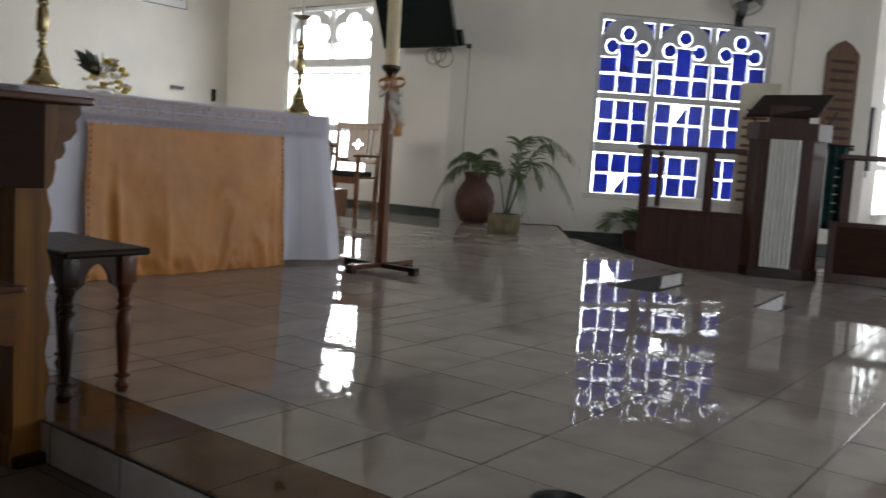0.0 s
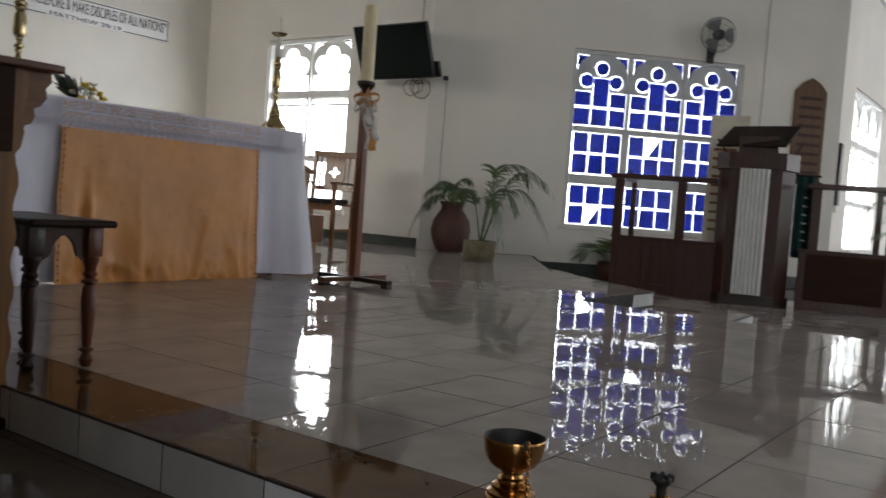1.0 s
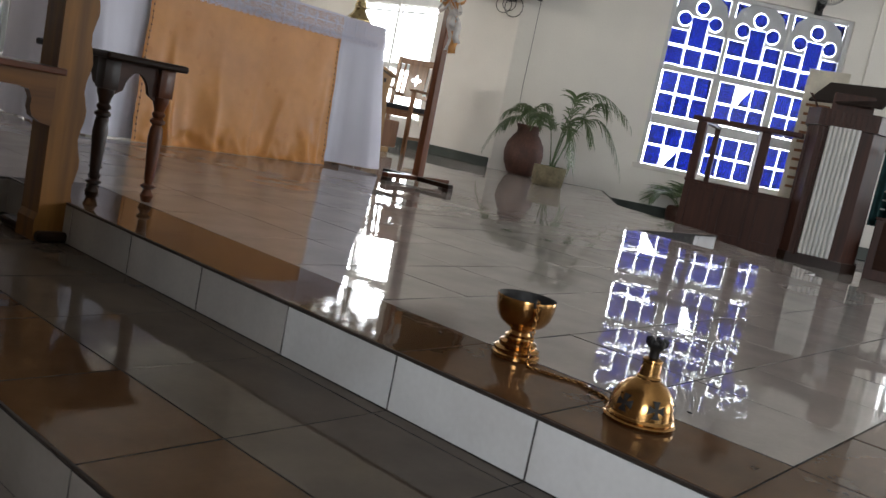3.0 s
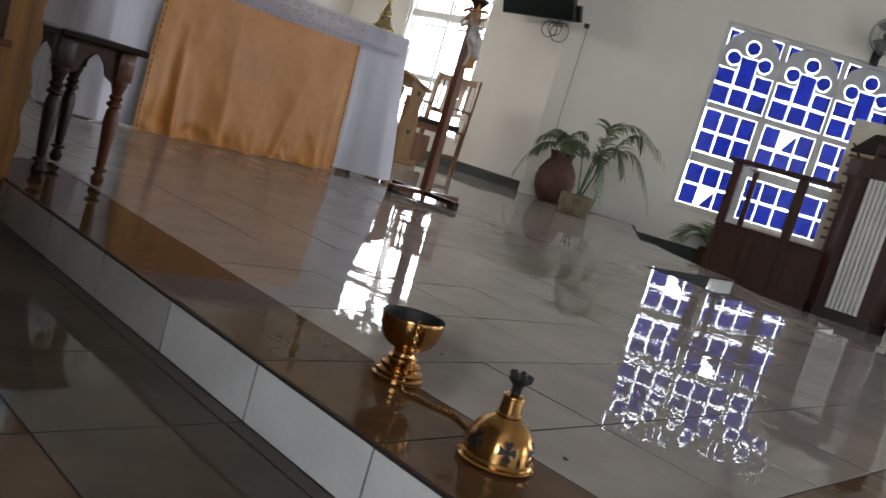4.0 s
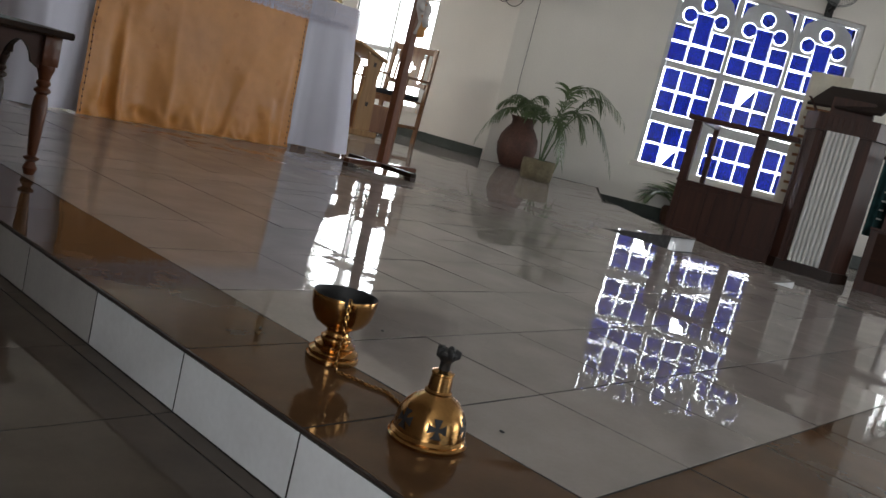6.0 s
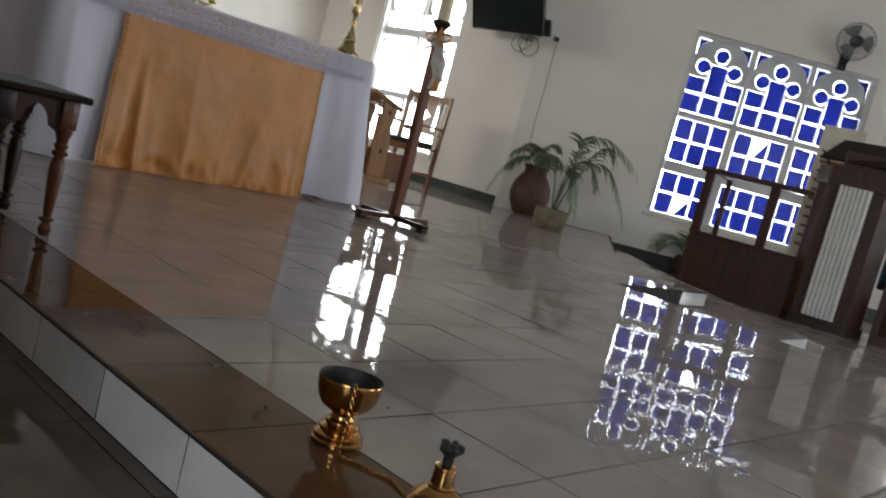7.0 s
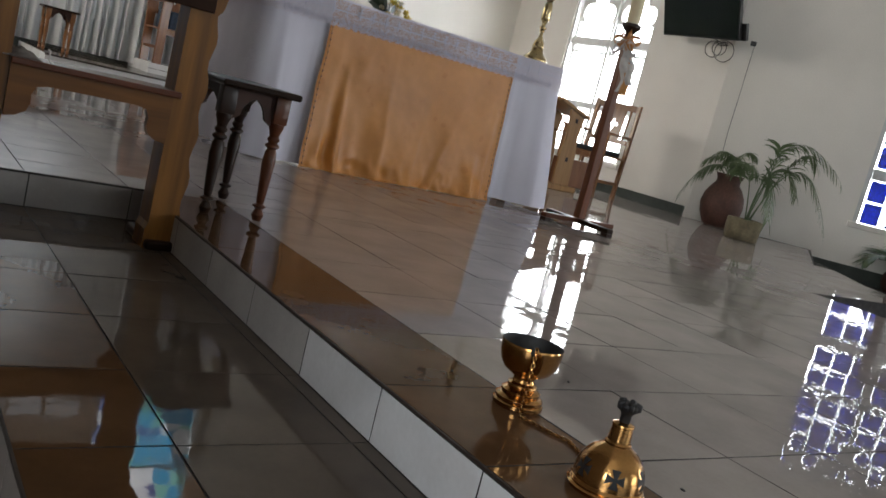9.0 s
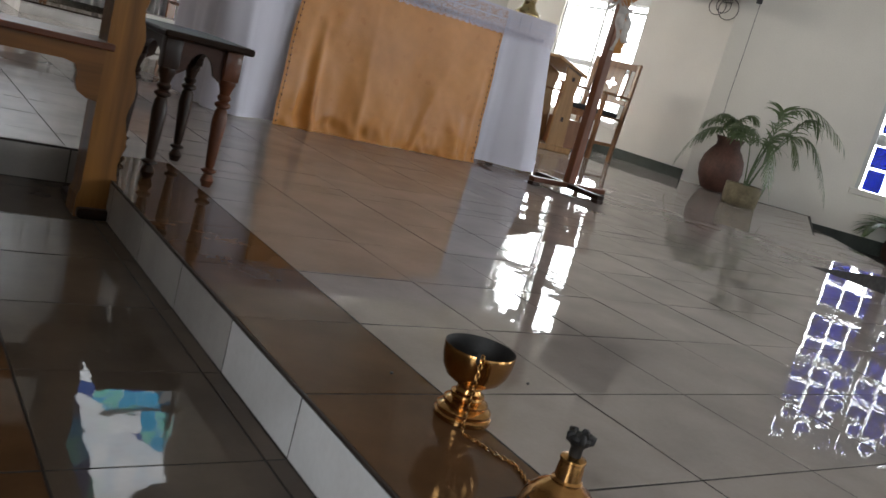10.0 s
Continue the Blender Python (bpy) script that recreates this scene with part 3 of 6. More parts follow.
def church_window(name, label, m, cols, w, z0, z1, film, torn=()):
    """A tracery window: each light has two squared blocks and a head of three round eyes."""
    win = thing(name, label, "window", m, kind="structure")
    h = z1 - z0
    colw = w / cols
    ms, mh, yg = (0.052, 0.022, 0.050) if film else (0.022, 0.022, 0.10)   # half a mullion below and in the head; the plane of the glass
    if film:
        zb = [z0 + 0.012, z0 + h * 0.242, z0 + h * 0.300, z0 + h * 0.545, z0 + h * 0.578, z1]
    else:
        zb = [z0 + 0.02, z0 + h * 0.288, z0 + h * 0.316, z0 + h * 0.662, z0 + h * 0.704, z1]
    jw = 0.03 if film else 0.008
    jambs = [(-0.03, jw, 0.0, 0.16, z0, z1), (w - jw, w + 0.03, 0.0, 0.16, z0, z1), (-0.03, w + 0.03, 0.001, 0.159, z1 - 0.02, z1 + 0.03)]
    part("window_frame", boxes(*jambs, bevel=0.004), M_TRACERY if film else M_FRAME, win)
    part("window_sill", boxes((-0.08, w + 0.08, -0.05, 0.16, z0 - 0.05, z0 + 0.018), bevel=0.006), M_WALL, win)
    mat = M_TRACERY if film else M_FRAME
    for k in range(1, cols):
        part("mullion", boxes((k * colw - ms, k * colw + ms, 0.03, 0.15, z0 + 0.018, zb[4]), (k * colw - mh, k * colw + mh, 0.03, 0.15, zb[4], z1 - 0.02), bevel=0.004), mat, win)
    for za, zc in ((zb[1], zb[2]), (zb[3], zb[4])):
        for k in range(cols):
            part("transom", boxes((k * colw + ms - 0.004, (k + 1) * colw - ms + 0.004, 0.035, 0.145, za, zc), bevel=0.006), mat, win)
    for k in range(cols):
        x0, x1 = k * colw + ms - 0.002, (k + 1) * colw - ms + 0.002
        cw = x1 - x0
        for row, (za, zc) in enumerate(((zb[0], zb[1]), (zb[2], zb[3]))):
            if film:
                nx, nz = 3, 2
                for i in range(nx):
                    for j in range(nz):
                        pane_cell(win, x0 + cw * i / nx + 0.003, x0 + cw * (i + 1) / nx - 0.003, za + (zc - za) * j / nz + 0.003, za + (zc - za) * (j + 1) / nz - 0.003, True, yg, torn=(k, row, i, j) in torn)
                bars = [(x0 + cw * i / nx - 0.003, x0 + cw * i / nx + 0.003, yg - 0.010, yg + 0.015, za, zc) for i in range(1, nx)]
                bars += [(x0, x1, yg - 0.009, yg + 0.014, (za + zc) / 2 - 0.003, (za + zc) / 2 + 0.003)]
                part("glazing_bar", boxes(*bars), M_TRACERY, win)
            else:
                pane_cell(win, x0, x1, za, zc, False)
                part("glazing_bar", plate(rect(x0, x1, za, zc), [rect(x0 + 0.014, x1 - 0.014, za + 0.014, zc - 0.014)], 0.08, 0.12), M_FRAME, win)
                if row:
                    part("glazing_bar", boxes((x0 + 0.013, x1 - 0.013, 0.075, 0.125, zc - 0.045 * h, zc - 0.033 * h)), M_FRAME, win)
        # head with three eyes
        za, zc = zb[4], z1 - 0.02
        x0, x1 = k * colw + mh - 0.002, (k + 1) * colw - mh + 0.002
        cw = x1 - x0
        hh, cx = zc - za, (x0 + x1) / 2
        r = 0.132 * cw if film else 0.185 * cw
        if film:
            eyes = [(cx, za + hh * 0.815, r), (cx - cw * 0.275, za + hh * 0.635, r), (cx + cw * 0.275, za + hh * 0.635, r)]
            third = cw / 3
            cells = [(x0 + i * third + 0.006, x0 + (i + 1) * third - 0.006, za + 0.006, za + hh * 0.262) for i in range(3)]
            cells += [(x0 + 0.006, x0 + third - 0.006, za + hh * 0.275, za + hh * 0.492), (x1 - third + 0.006, x1 - 0.006, za + hh * 0.275, za + hh * 0.492), (cx - third * 0.46, cx + third * 0.46, za + hh * 0.275, za + hh * 0.69)]
        else:
            eyes = []
            cells = [(x0 + 0.02, x1 - 0.02, za + 0.012, za + hh * 0.335)]
            leaf = trefoil(cx, za + hh * 0.53, cw, hh)
        tri = [[(x0 + 0.02, zc - 0.01), (x0 + 0.02, zc - 0.25 * hh), (x0 + 0.10 * cw, zc - 0.10 * hh), (x0 + 0.26 * cw, zc - 0.01)], [(x1 - 0.02, zc - 0.01), (x1 - 0.26 * cw, zc - 0.01), (x1 - 0.10 * cw, zc - 0.10 * hh), (x1 - 0.02, zc - 0.25 * hh)]]
        holes = [disc(*e) for e in eyes] + [rect(*c) for c in cells] + tri
        if not film:
            holes.append(leaf)
            part("pane", plate(leaf, [], yg, yg + 0.004), M_CLEAR, win).visible_shadow = False
        part("tracery", plate(rect(x0, x1, za, zc), holes, yg - 0.012 if film else 0.07, yg + 0.020 if film else 0.13), M_FROST if film else mat, win, "grey tracery head with three round eyes" if film else "white tracery head with a trefoil opening")
        for e in eyes:
            round_pane(win, *e, film, yg)
        for c in cells:
            pane_cell(win, *c, film, yg)
        for t3 in tri:
            p = part("pane", plate(t3, [], yg, yg + 0.004), M_CLEAR, win)
            p.visible_shadow = False
            if film:
                mx, mz = sum(a for a, _ in t3) / len(t3), sum(b for _, b in t3) / len(t3)
                f = part("film", plate([(mx + (a - mx) * 0.86, mz + (b - mz) * 0.86) for a, b in t3], [], yg - 0.006, yg - 0.004), M_BLUE, p, "blue film in the corner")
                f.visible_shadow = False
    return win


church_window("window_1", "blue film covered tracery window of three lights", DIAG @ pose(BW[0] + 0.03, 0.02, 0), 3, BW[1] - BW[0] - 0.06, 0.428, 2.69, True, {(1, 1, 1, 1), (0, 0, 1, 0)})
EAST = Matrix.Translation((XE, YB, 0)) @ pose(0, 0, 0, 0, 0, -90)
church_window("window_2", "bright white tracery window of two lights", EAST @ pose(EW[0] + 0.03, 0.02, 0), 2, EW[1] - EW[0] - 0.06, 0.385, 2.74, False)
church_window("window_3", "bright white tracery window in the transept", pose(11.585 + 0.88, 1.75, 0), 3, 2.31, 0.325, 2.66, False)
church_window("window_4", "bright white tracery window farther along the transept", pose(11.585 + 5.33, 1.75, 0), 3, 2.31, 0.325, 2.66, False)


def gable_window():
    """Stained glass of irregular pieces in a white frame."""
    GW, GH = 1.50, 2.35
    win = thing("window_5", "small stained glass window high in the back wall", "window", pose(2.27, YB, 3.95), kind="structure")
    part("window_frame", boxes((0, 0.05, 0.02, 0.16, 0, GH), (GW - 0.05, GW, 0.02, 0.16, 0, GH), (0.05, GW - 0.05, 0.021, 0.159, 0, 0.05), (0.05, GW - 0.05, 0.021, 0.159, GH - 0.05, GH), (0.05, GW - 0.05, 0.03, 0.14, 1.15, 1.20), bevel=0.004), M_FRAME, win)
    rng = random.Random(4)
    nx, nz = 7, 11
    node = {}
    for i in range(nx + 1):
        for j in range(nz + 1):
            x, z = 0.05 + (GW - 0.1) * i / nx, 0.05 + (GH - 0.1) * j / nz
            if 0 < i < nx:
                x += rng.uniform(-0.075, 0.075)
            if 0 < j < nz:
                z += rng.uniform(-0.075, 0.075)
            node[i, j] = (x, z)
    for i in range(nx):
        for j in range(nz):
            quad = [node[i, j], node[i + 1, j], node[i + 1, j + 1], node[i, j + 1]]
            cx, cz = sum(q[0] for q in quad) / 4, sum(q[1] for q in quad) / 4
            quad = [(cx + (x - cx) * 0.97, cz + (z - cz) * 0.97) for x, z in quad]
            c = rng.choices((M_CYAN, M_DEEP, M_CLEAR, M_AQUA), (0.5, 0.22, 0.12, 0.16))[0]
            p = part("pane", plate(quad, [], 0.09, 0.094), c, win)
            p.visible_shadow = False


gable_window()
win6 = thing("window_6", "narrow high window beside the stained glass", "window", pose(0.7, YB, 4.15), kind="structure")
part("window_frame", plate(rect(0, 1.4, 0, 0.35), [rect(0.04, 0.44, 0.04, 0.31), rect(0.48, 0.90, 0.04, 0.31), rect(0.94, 1.36, 0.04, 0.31)], 0.02, 0.12), M_FRAME, win6)
for k in range(3):
    part("pane", boxes((0.04 + 0.46 * k, 0.45 + 0.46 * k, 0.07, 0.074, 0.03, 0.32)), M_CLEAR, win6).visible_shadow = False

# plain bright sky outside the openings
for nm, m, w, h in (("backdrop_diagonal", DIAG @ pose(3.1, 0.6, 1.5), 4.9, 4.5), ("backdrop_east", Matrix.Translation((XE + 0.7, 9.3, 1.6)) @ pose(0, 0, 0, 0, 0, -90), 5.6, 4.5),
                    ("backdrop_transept", pose(22, 2.5, 1.6), 21, 4.5), ("backdrop_north", pose(2.9, YB + 0.7, 5.0), 7, 5)):
    structure(nm, plate(rect(-w / 2, w / 2, -h / 2, h / 2), [], 0, 0.01), M_SKYDIM if nm == "backdrop_north" else M_SKYCARD, "plain white overcast sky outside the window", m)

# ---------------------------------------------------------------- altar
GX0, GX1 = 1.345, 2.722
AX0, AX1, AY0, AY1, AZ = 0.95, 3.165, 3.47, 4.32, 1.0
altar = thing("altar_table", "wooden altar table under its cloths on the chancel floor", "altar")
part("tabletop", boxes((AX0 + 0.03, AX1 - 0.03, AY0 + 0.03, AY1 - 0.03, 0.93, AZ - 0.012), bevel=0.006), M_CHAIR, altar)
for sx in (AX0 + 0.12, AX1 - 0.20):
    for sy in (AY0 + 0.12, AY1 - 0.20):
        part("leg", boxes((sx, sx + 0.08, sy, sy + 0.08, 0, 0.932), bevel=0.006), M_CHAIR, altar)


def round_rect(s, x0, x1, y0, y1, r):
    """A point and outward normal at the distance s (0 to 1) round a rectangle with round corners, from the back left corner along the left side, the front and the right side."""
    sides = [((x0, y1 - r), (x0, y0 + r)), ((x0 + r, y0), (x1 - r, y0)), ((x1, y0 + r), (x1, y1 - r))]
    lens = [abs(b[0] - a[0]) + abs(b[1] - a[1]) for a, b in sides]
    arc = math.pi * r / 2
    total = sum(lens) + 2 * arc
    d = s * total
    normals = [(-1, 0), (0, -1), (1, 0)]
    centres = [(x0 + r, y0 + r, math.pi), (x1 - r, y0 + r, 1.5 * math.pi)]
    for i in range(3):
        if d <= lens[i] or i == 2:
            a, b = sides[i]
            k = min(1, d / lens[i])
            return Vector((a[0] + (b[0] - a[0]) * k, a[1] + (b[1] - a[1]) * k, 0)), Vector((*normals[i], 0)), d
        d -= lens[i]
        if d <= arc:
            cx, cy, a0 = centres[i]
            an = a0 + d / r
            return Vector((cx + r * math.cos(an), cy + r * math.sin(an), 0)), Vector((math.cos(an), math.sin(an), 0)), d
        d -= arc


def drape(z_top, z_bot, fold, flare, off, phase=0.0, freq=16):
    def place(u, v):
        p, n, _ = round_rect(u, AX0, AX1, AY0, AY1, 0.07)
        z = z_top + (z_bot - (0.018 if u < 0.5 else 0.0) - z_top) * v
        corner = max(0.0, 1 - abs(u - 0.235) / 0.05) + max(0.0, 1 - abs(u - 0.765) / 0.05)
        side = 1.0 if (u < 0.24 or u > 0.76) else (0.0 if GX0 - 0.03 < p.x < GX1 + 0.03 else 0.7)
        wob = fold * v * side * (math.sin(freq * 6.283 * u + phase) + 0.5 * math.sin(freq * 2.3 * 6.283 * u + 1.3)) + 0.01 * v * noise.noise((u * 30, v * 2, phase))
        right = max(0.0, min(1.0, (u - 0.70) / 0.06))
        q = p + n * (off + 0.075 * v * right + flare * v * (0.3 + corner * 1.4) + wob)
        return Vector((q.x, q.y, z))
    return place


cloth = thing("altar_cloth", "white linen altar cloth with a lace border hanging to the floor", "altar cloth")
part("drape", sheet(drape(AZ, 0.026, 0.017, 0.06, 0.004, freq=9), 260, 22), M_LINEN, cloth, smooth=180)
part("cloth_top", sheet(lambda u, v: Vector((AX0 - 0.002 + (AX1 - AX0 + 0.004) * u, AY0 - 0.002 + (AY1 - AY0 + 0.004) * v, AZ + 0.002 + 0.001 * math.sin(u * 30))), 20, 8, 0.004), M_LINEN, cloth)


def lace_place(u, v):
    p, n, _ = round_rect(u, AX0, AX1, AY0, AY1, 0.07)
    scallop = 0.010 * abs(math.sin(u * 6.283 * 38))
    return Vector((*(p + n * (0.024 + 0.010 * v)).xy, AZ + 0.004 - (0.155 + scallop) * v))


lace = part("lace_border", sheet(lace_place, 640, 6), M_LACE, cloth, "white lace border with a scalloped edge", smooth=180)
part("lace_stripe", sheet(lambda u, v: Vector((*(round_rect(u, AX0, AX1, AY0, AY1, 0.07)[0] + round_rect(u, AX0, AX1, AY0, AY1, 0.07)[1] * 0.032).xy, AZ - 0.062 - 0.008 * v)), 200, 1), M_LINEN, cloth, "white woven stripe in the lace", smooth=180)

# open crosses and loops worked into the lace along the front
bm = bmesh.new()
for a, b, c, d in ((-0.0035, 0.0035, -0.034, 0.030), (-0.020, -0.0035, 0.003, 0.010), (0.0035, 0.020, 0.003, 0.010), (-0.009, 0.009, 0.026, 0.031), (-0.007, 0.007, -0.034, -0.030)):
    box(bm, a, b, -0.0012, 0.0012, c, d)
CROSS = finish(bm, "lace_cross", M_LINEN)
bm = bmesh.new()
tube(bm, [(0.017 * math.cos(k * math.pi / 8), 0, 0.020 * math.sin(k * math.pi / 8)) for k in range(17)], 0.0022, 5, False)
tube(bm, [(0.007 * math.cos(k * math.pi / 5), 0, 0.008 * math.sin(k * math.pi / 5)) for k in range(11)], 0.0022, 5, False)
LOOP = finish(bm, "lace_loop", M_LINEN)
for k in range(int((AX1 - AX0 - 0.2) / 0.088)):
    ob = new("lace_cross", CROSS)
    ob.parent, ob.matrix_basis = cloth, pose(AX0 + 0.12 + 0.088 * k, AY0 - 0.0365, AZ - 0.055)
for k in range(int((AX1 - AX0 - 0.16) / 0.044)):
    ob = new("lace_loop", LOOP)
    ob.parent, ob.matrix_basis = cloth, pose(AX0 + 0.10 + 0.044 * k, AY0 - 0.0375, AZ - 0.128)

frontal = thing("gold_frontal", "gold satin frontal cloth hanging over the altar front", "altar frontal")


# folds of the hanging satin: place across, lean, depth, start, width
FOLDS = [(0.128, 0.02, 0.024, 0.30, 0.014), (0.085, 0.03, -0.020, 0.35, 0.020), (0.345, 0.01, 0.005, 0.10, 0.014), (0.26, -0.25, 0.006, 0.10, 0.020), (0.58, -0.10, 0.006, 0.35, 0.014), (0.76, -0.22, 0.008, 0.40, 0.016), (0.20, 0.06, 0.012, 0.60, 0.02), (0.36, -0.08, 0.012, 0.70, 0.02), (0.55, 0.22, 0.012, 0.72, 0.02), (0.63, -0.18, 0.012, 0.70, 0.02),
         (0.80, 0.25, 0.018, 0.68, 0.02), (0.88, -0.10, 0.012, 0.70, 0.016), (0.95, -0.03, 0.014, 0.35, 0.014), (0.42, 0.30, 0.010, 0.80, 0.016), (0.70, -0.35, 0.012, 0.80, 0.016), (0.30, 0.02, 0.008, 0.10, 0.04), (0.48, 0.02, 0.007, 0.10, 0.05)]


def frontal_place(u, v):
    x = GX0 + (GX1 - GX0) * u
    z = 0.99 - 0.984 * v
    low = v ** 1.5
    fold = low * (0.012 * math.sin(u * 6.283 * 2.6 + 0.8) + 0.007 * math.sin(u * 6.283 * 5.7 + 2 * v))
    crease = v ** 0.6 * (0.014 * noise.noise((u * 4.5 + v * 0.8, v * 2.6, 3.0)) + 0.008 * noise.noise((u * 11 - v * 2, v * 6.5, 7.0)) + 0.0018 * noise.noise((u * 24, v * 17, 5.0)))
    for u0, lean, amp, v0, wd in FOLDS:
        q = (u - u0 - lean * (v - v0)) / (1.3 * wd)
        if v > v0 and abs(q) < 3:
            crease += 1.35 * amp * (v - v0) / (1 - v0) * math.exp(-q * q)
    bulge = 0.016 * low * math.exp(-((u - 0.075) / 0.022) ** 2)
    hem = 0.030 * max(0.0, (v - 0.84) / 0.16) * (0.35 + noise.noise((u * 13, v * 9, 1.0)) + 0.5 * noise.noise((u * 31, v * 14, 4.0)))
    x += v * (-0.05 * max(0, 1 - u / 0.3) + 0.012 * max(0, (u - 0.7) / 0.3)) + 0.006 * noise.noise((v * 5, u * 3, 9))
    return Vector((x, AY0 - 0.022 - 0.045 * v - fold - crease - bulge - hem, max(0.0015, z - 0.006 * v)))


part("cloth", sheet(frontal_place, 230, 120), M_SATIN, frontal, smooth=180)
M_BRAID = material("bronze braid", (0.20, 0.085, 0.03), 0.6, vary=0.25, scale=60, bump=0.001, bump_scale=300)
for nm, u0 in (("braid", 0.012), ("braid", 0.988)):
    pts = [frontal_place(u0, 0.15 + 0.84 * k / 230) + Vector((0, -0.004, 0)) for k in range(231)]
    part("braid", tube(bmesh.new(), pts, [0.0007 + 0.0052 * max(0.0, math.sin(k * 0.62)) ** 3 for k in range(231)], 6), M_BRAID, frontal, "beaded bronze braid down the edge", 60)
part("hem", tube(bmesh.new(), [frontal_place(k / 120, 0.992) + Vector((0, -0.002, 0)) for k in range(121)], 0.0035, 6), M_SATIN, frontal, "rolled gold hem", 60)


def candlestick(at):
    c = thing("candlestick", "tall turned brass candlestick with a white candle on the altar", "candlestick", pose(*at), group="altar candlesticks")
    bm = bmesh.new()
    lathe(bm, [(0, 0), (0.092, 0), (0.096, 0.010), (0.094, 0.026), (0.086, 0.034), (0.072, 0.046), (0.058, 0.060), (0.048, 0.078), (0.043, 0.096), (0.047, 0.104), (0.047, 0.116), (0.041, 0.124), (0.041, 0.140), (0.030, 0.152), (0.021, 0.172), (0.014, 0.190)], 40)
    part("base", bm, M_BRASS, c, smooth=40)
    bm = bmesh.new()
    lathe(bm, [(0.014, 0.189), (0.013, 0.200), (0.021, 0.208), (0.021, 0.217), (0.015, 0.224), (0.028, 0.232), (0.028, 0.242), (0.016, 0.250), (0.014, 0.262), (0.021, 0.272), (0.019, 0.282), (0.033, 0.292), (0.037, 0.320), (0.036, 0.366), (0.031, 0.400), (0.021, 0.416), (0.024, 0.424), (0.034, 0.432), (0.034, 0.440), (0.027, 0.447), (0.036, 0.454), (0.036, 0.464), (0.025, 0.474), (0.027, 0.486), (0.022, 0.494), (0.018, 0.506)], 36)
    part("stem", bm, M_BRASS, c, smooth=40)
    bm = bmesh.new()
    lathe(bm, [(0.016, 0.505), (0.0185, 0.509), (0.0175, 0.560), (0.0185, 0.632), (0.013, 0.640)], 24)
    part("sleeve", bm, M_WHITEPAINT, c, "glossy white sleeve", smooth=40)
    bm = bmesh.new()
    lathe(bm, [(0.013, 0.639), (0.032, 0.645), (0.062, 0.660), (0.064, 0.667), (0.056, 0.665), (0.014, 0.652)], 36)
    part("drip_pan", bm, M_BRASS, c, smooth=60)
    bm = bmesh.new()
    lathe(bm, [(0, 0.654), (0.013, 0.654), (0.0125, 0.775), (0.008, 0.780), (0, 0.781)], 16)
    part("candle", bm, M_WHITEWAX, c, "thin white candle", smooth=60)
    return c


cs = candlestick((2.985, 3.60, AZ + 0.004))
cs.scale = (0.9, 0.9, 1.0)
copy_thing(cs, pose(1.17, 3.60, AZ + 0.004))

# ---------------------------------------------------------------- paschal candle
pc = thing("paschal_candle_stand", "tall wooden stand with a thick ivory candle and ribbon bow", "candle stand", pose(3.14, 2.91, 0))
part("foot_bar", boxes((-0.028, 0.028, -0.31, 0.31, 0.022, 0.052), bevel=0.006), M_DARKX, pc)
part("foot_bar", boxes((-0.31, 0.31, -0.028, 0.028, 0.024, 0.055), bevel=0.006), M_REDWOOD, pc)
for fx, fy in ((0, -0.285), (0, 0.285), (0.285, 0), (-0.285, 0)):
    part("foot", boxes((fx - 0.027, fx + 0.027, fy - 0.027, fy + 0.027, 0, 0.024), bevel=0.004), M_DARKWOOD, pc)
bm = bmesh.new()
box(bm, -0.030, 0.030, -0.030, 0.030, 0.055, 1.27, bevel=0.006)
for v in bm.verts:
    k = 1 - 0.18 * (v.co.z - 0.06) / 1.21
    v.co.x, v.co.y = v.co.x * k, v.co.y * k
M_POLE = wood("red-brown stained post", (0.17, 0.06, 0.028), (0.10, 0.034, 0.016), 0.35, 0.3)
part("post", bm, M_POLE, pc)
bm = bmesh.new()
lathe(bm, [(0, 1.265), (0.03, 1.265), (0.028, 1.285), (0.045, 1.305), (0.062, 1.325), (0.062, 1.345), (0.04, 1.35), (0, 1.35)], 28)
part("cup", bm, M_DARKWOOD, pc, "dark turned candle cup", smooth=35)
bm = bmesh.new()
lathe(bm, [(0, 1.345), (0.043, 1.345), (0.043, 1.80), (0.040, 1.838), (0.025, 1.85), (0, 1.845)], 28)
part("candle", bm, M_WAX, pc, "thick ivory candle", smooth=40)
for z, a in ((1.78, 0.3), (1.83, 0.9)):
    d = Vector((math.cos(a), math.sin(a), 0))
    bm = bmesh.new()
    tube(bm, [Vector((0, 0, z)) + d * 0.04, Vector((0, 0, z)) + d * 0.062, Vector((0, 0, z + 0.008)) + d * 0.066], 0.006, 6)
    part("incense_grain", bm, M_CHAIR, pc, "small brown wax nail")


def ribbon(pts, w, side):
    pts = [Vector(p) for p in pts]
    side = Vector(side).normalized()
    bm = bmesh.new()
    rows = [(bm.verts.new(p - side * w / 2), bm.verts.new(p + side * w / 2)) for p in pts]
    for (a, b), (c, d) in zip(rows, rows[1:]):
        bm.faces.new((a, b, d, c))
    bmesh.ops.recalc_face_normals(bm, faces=bm.faces)
    bmesh.ops.solidify(bm, geom=bm.faces[:], thickness=0.002)
    return bm


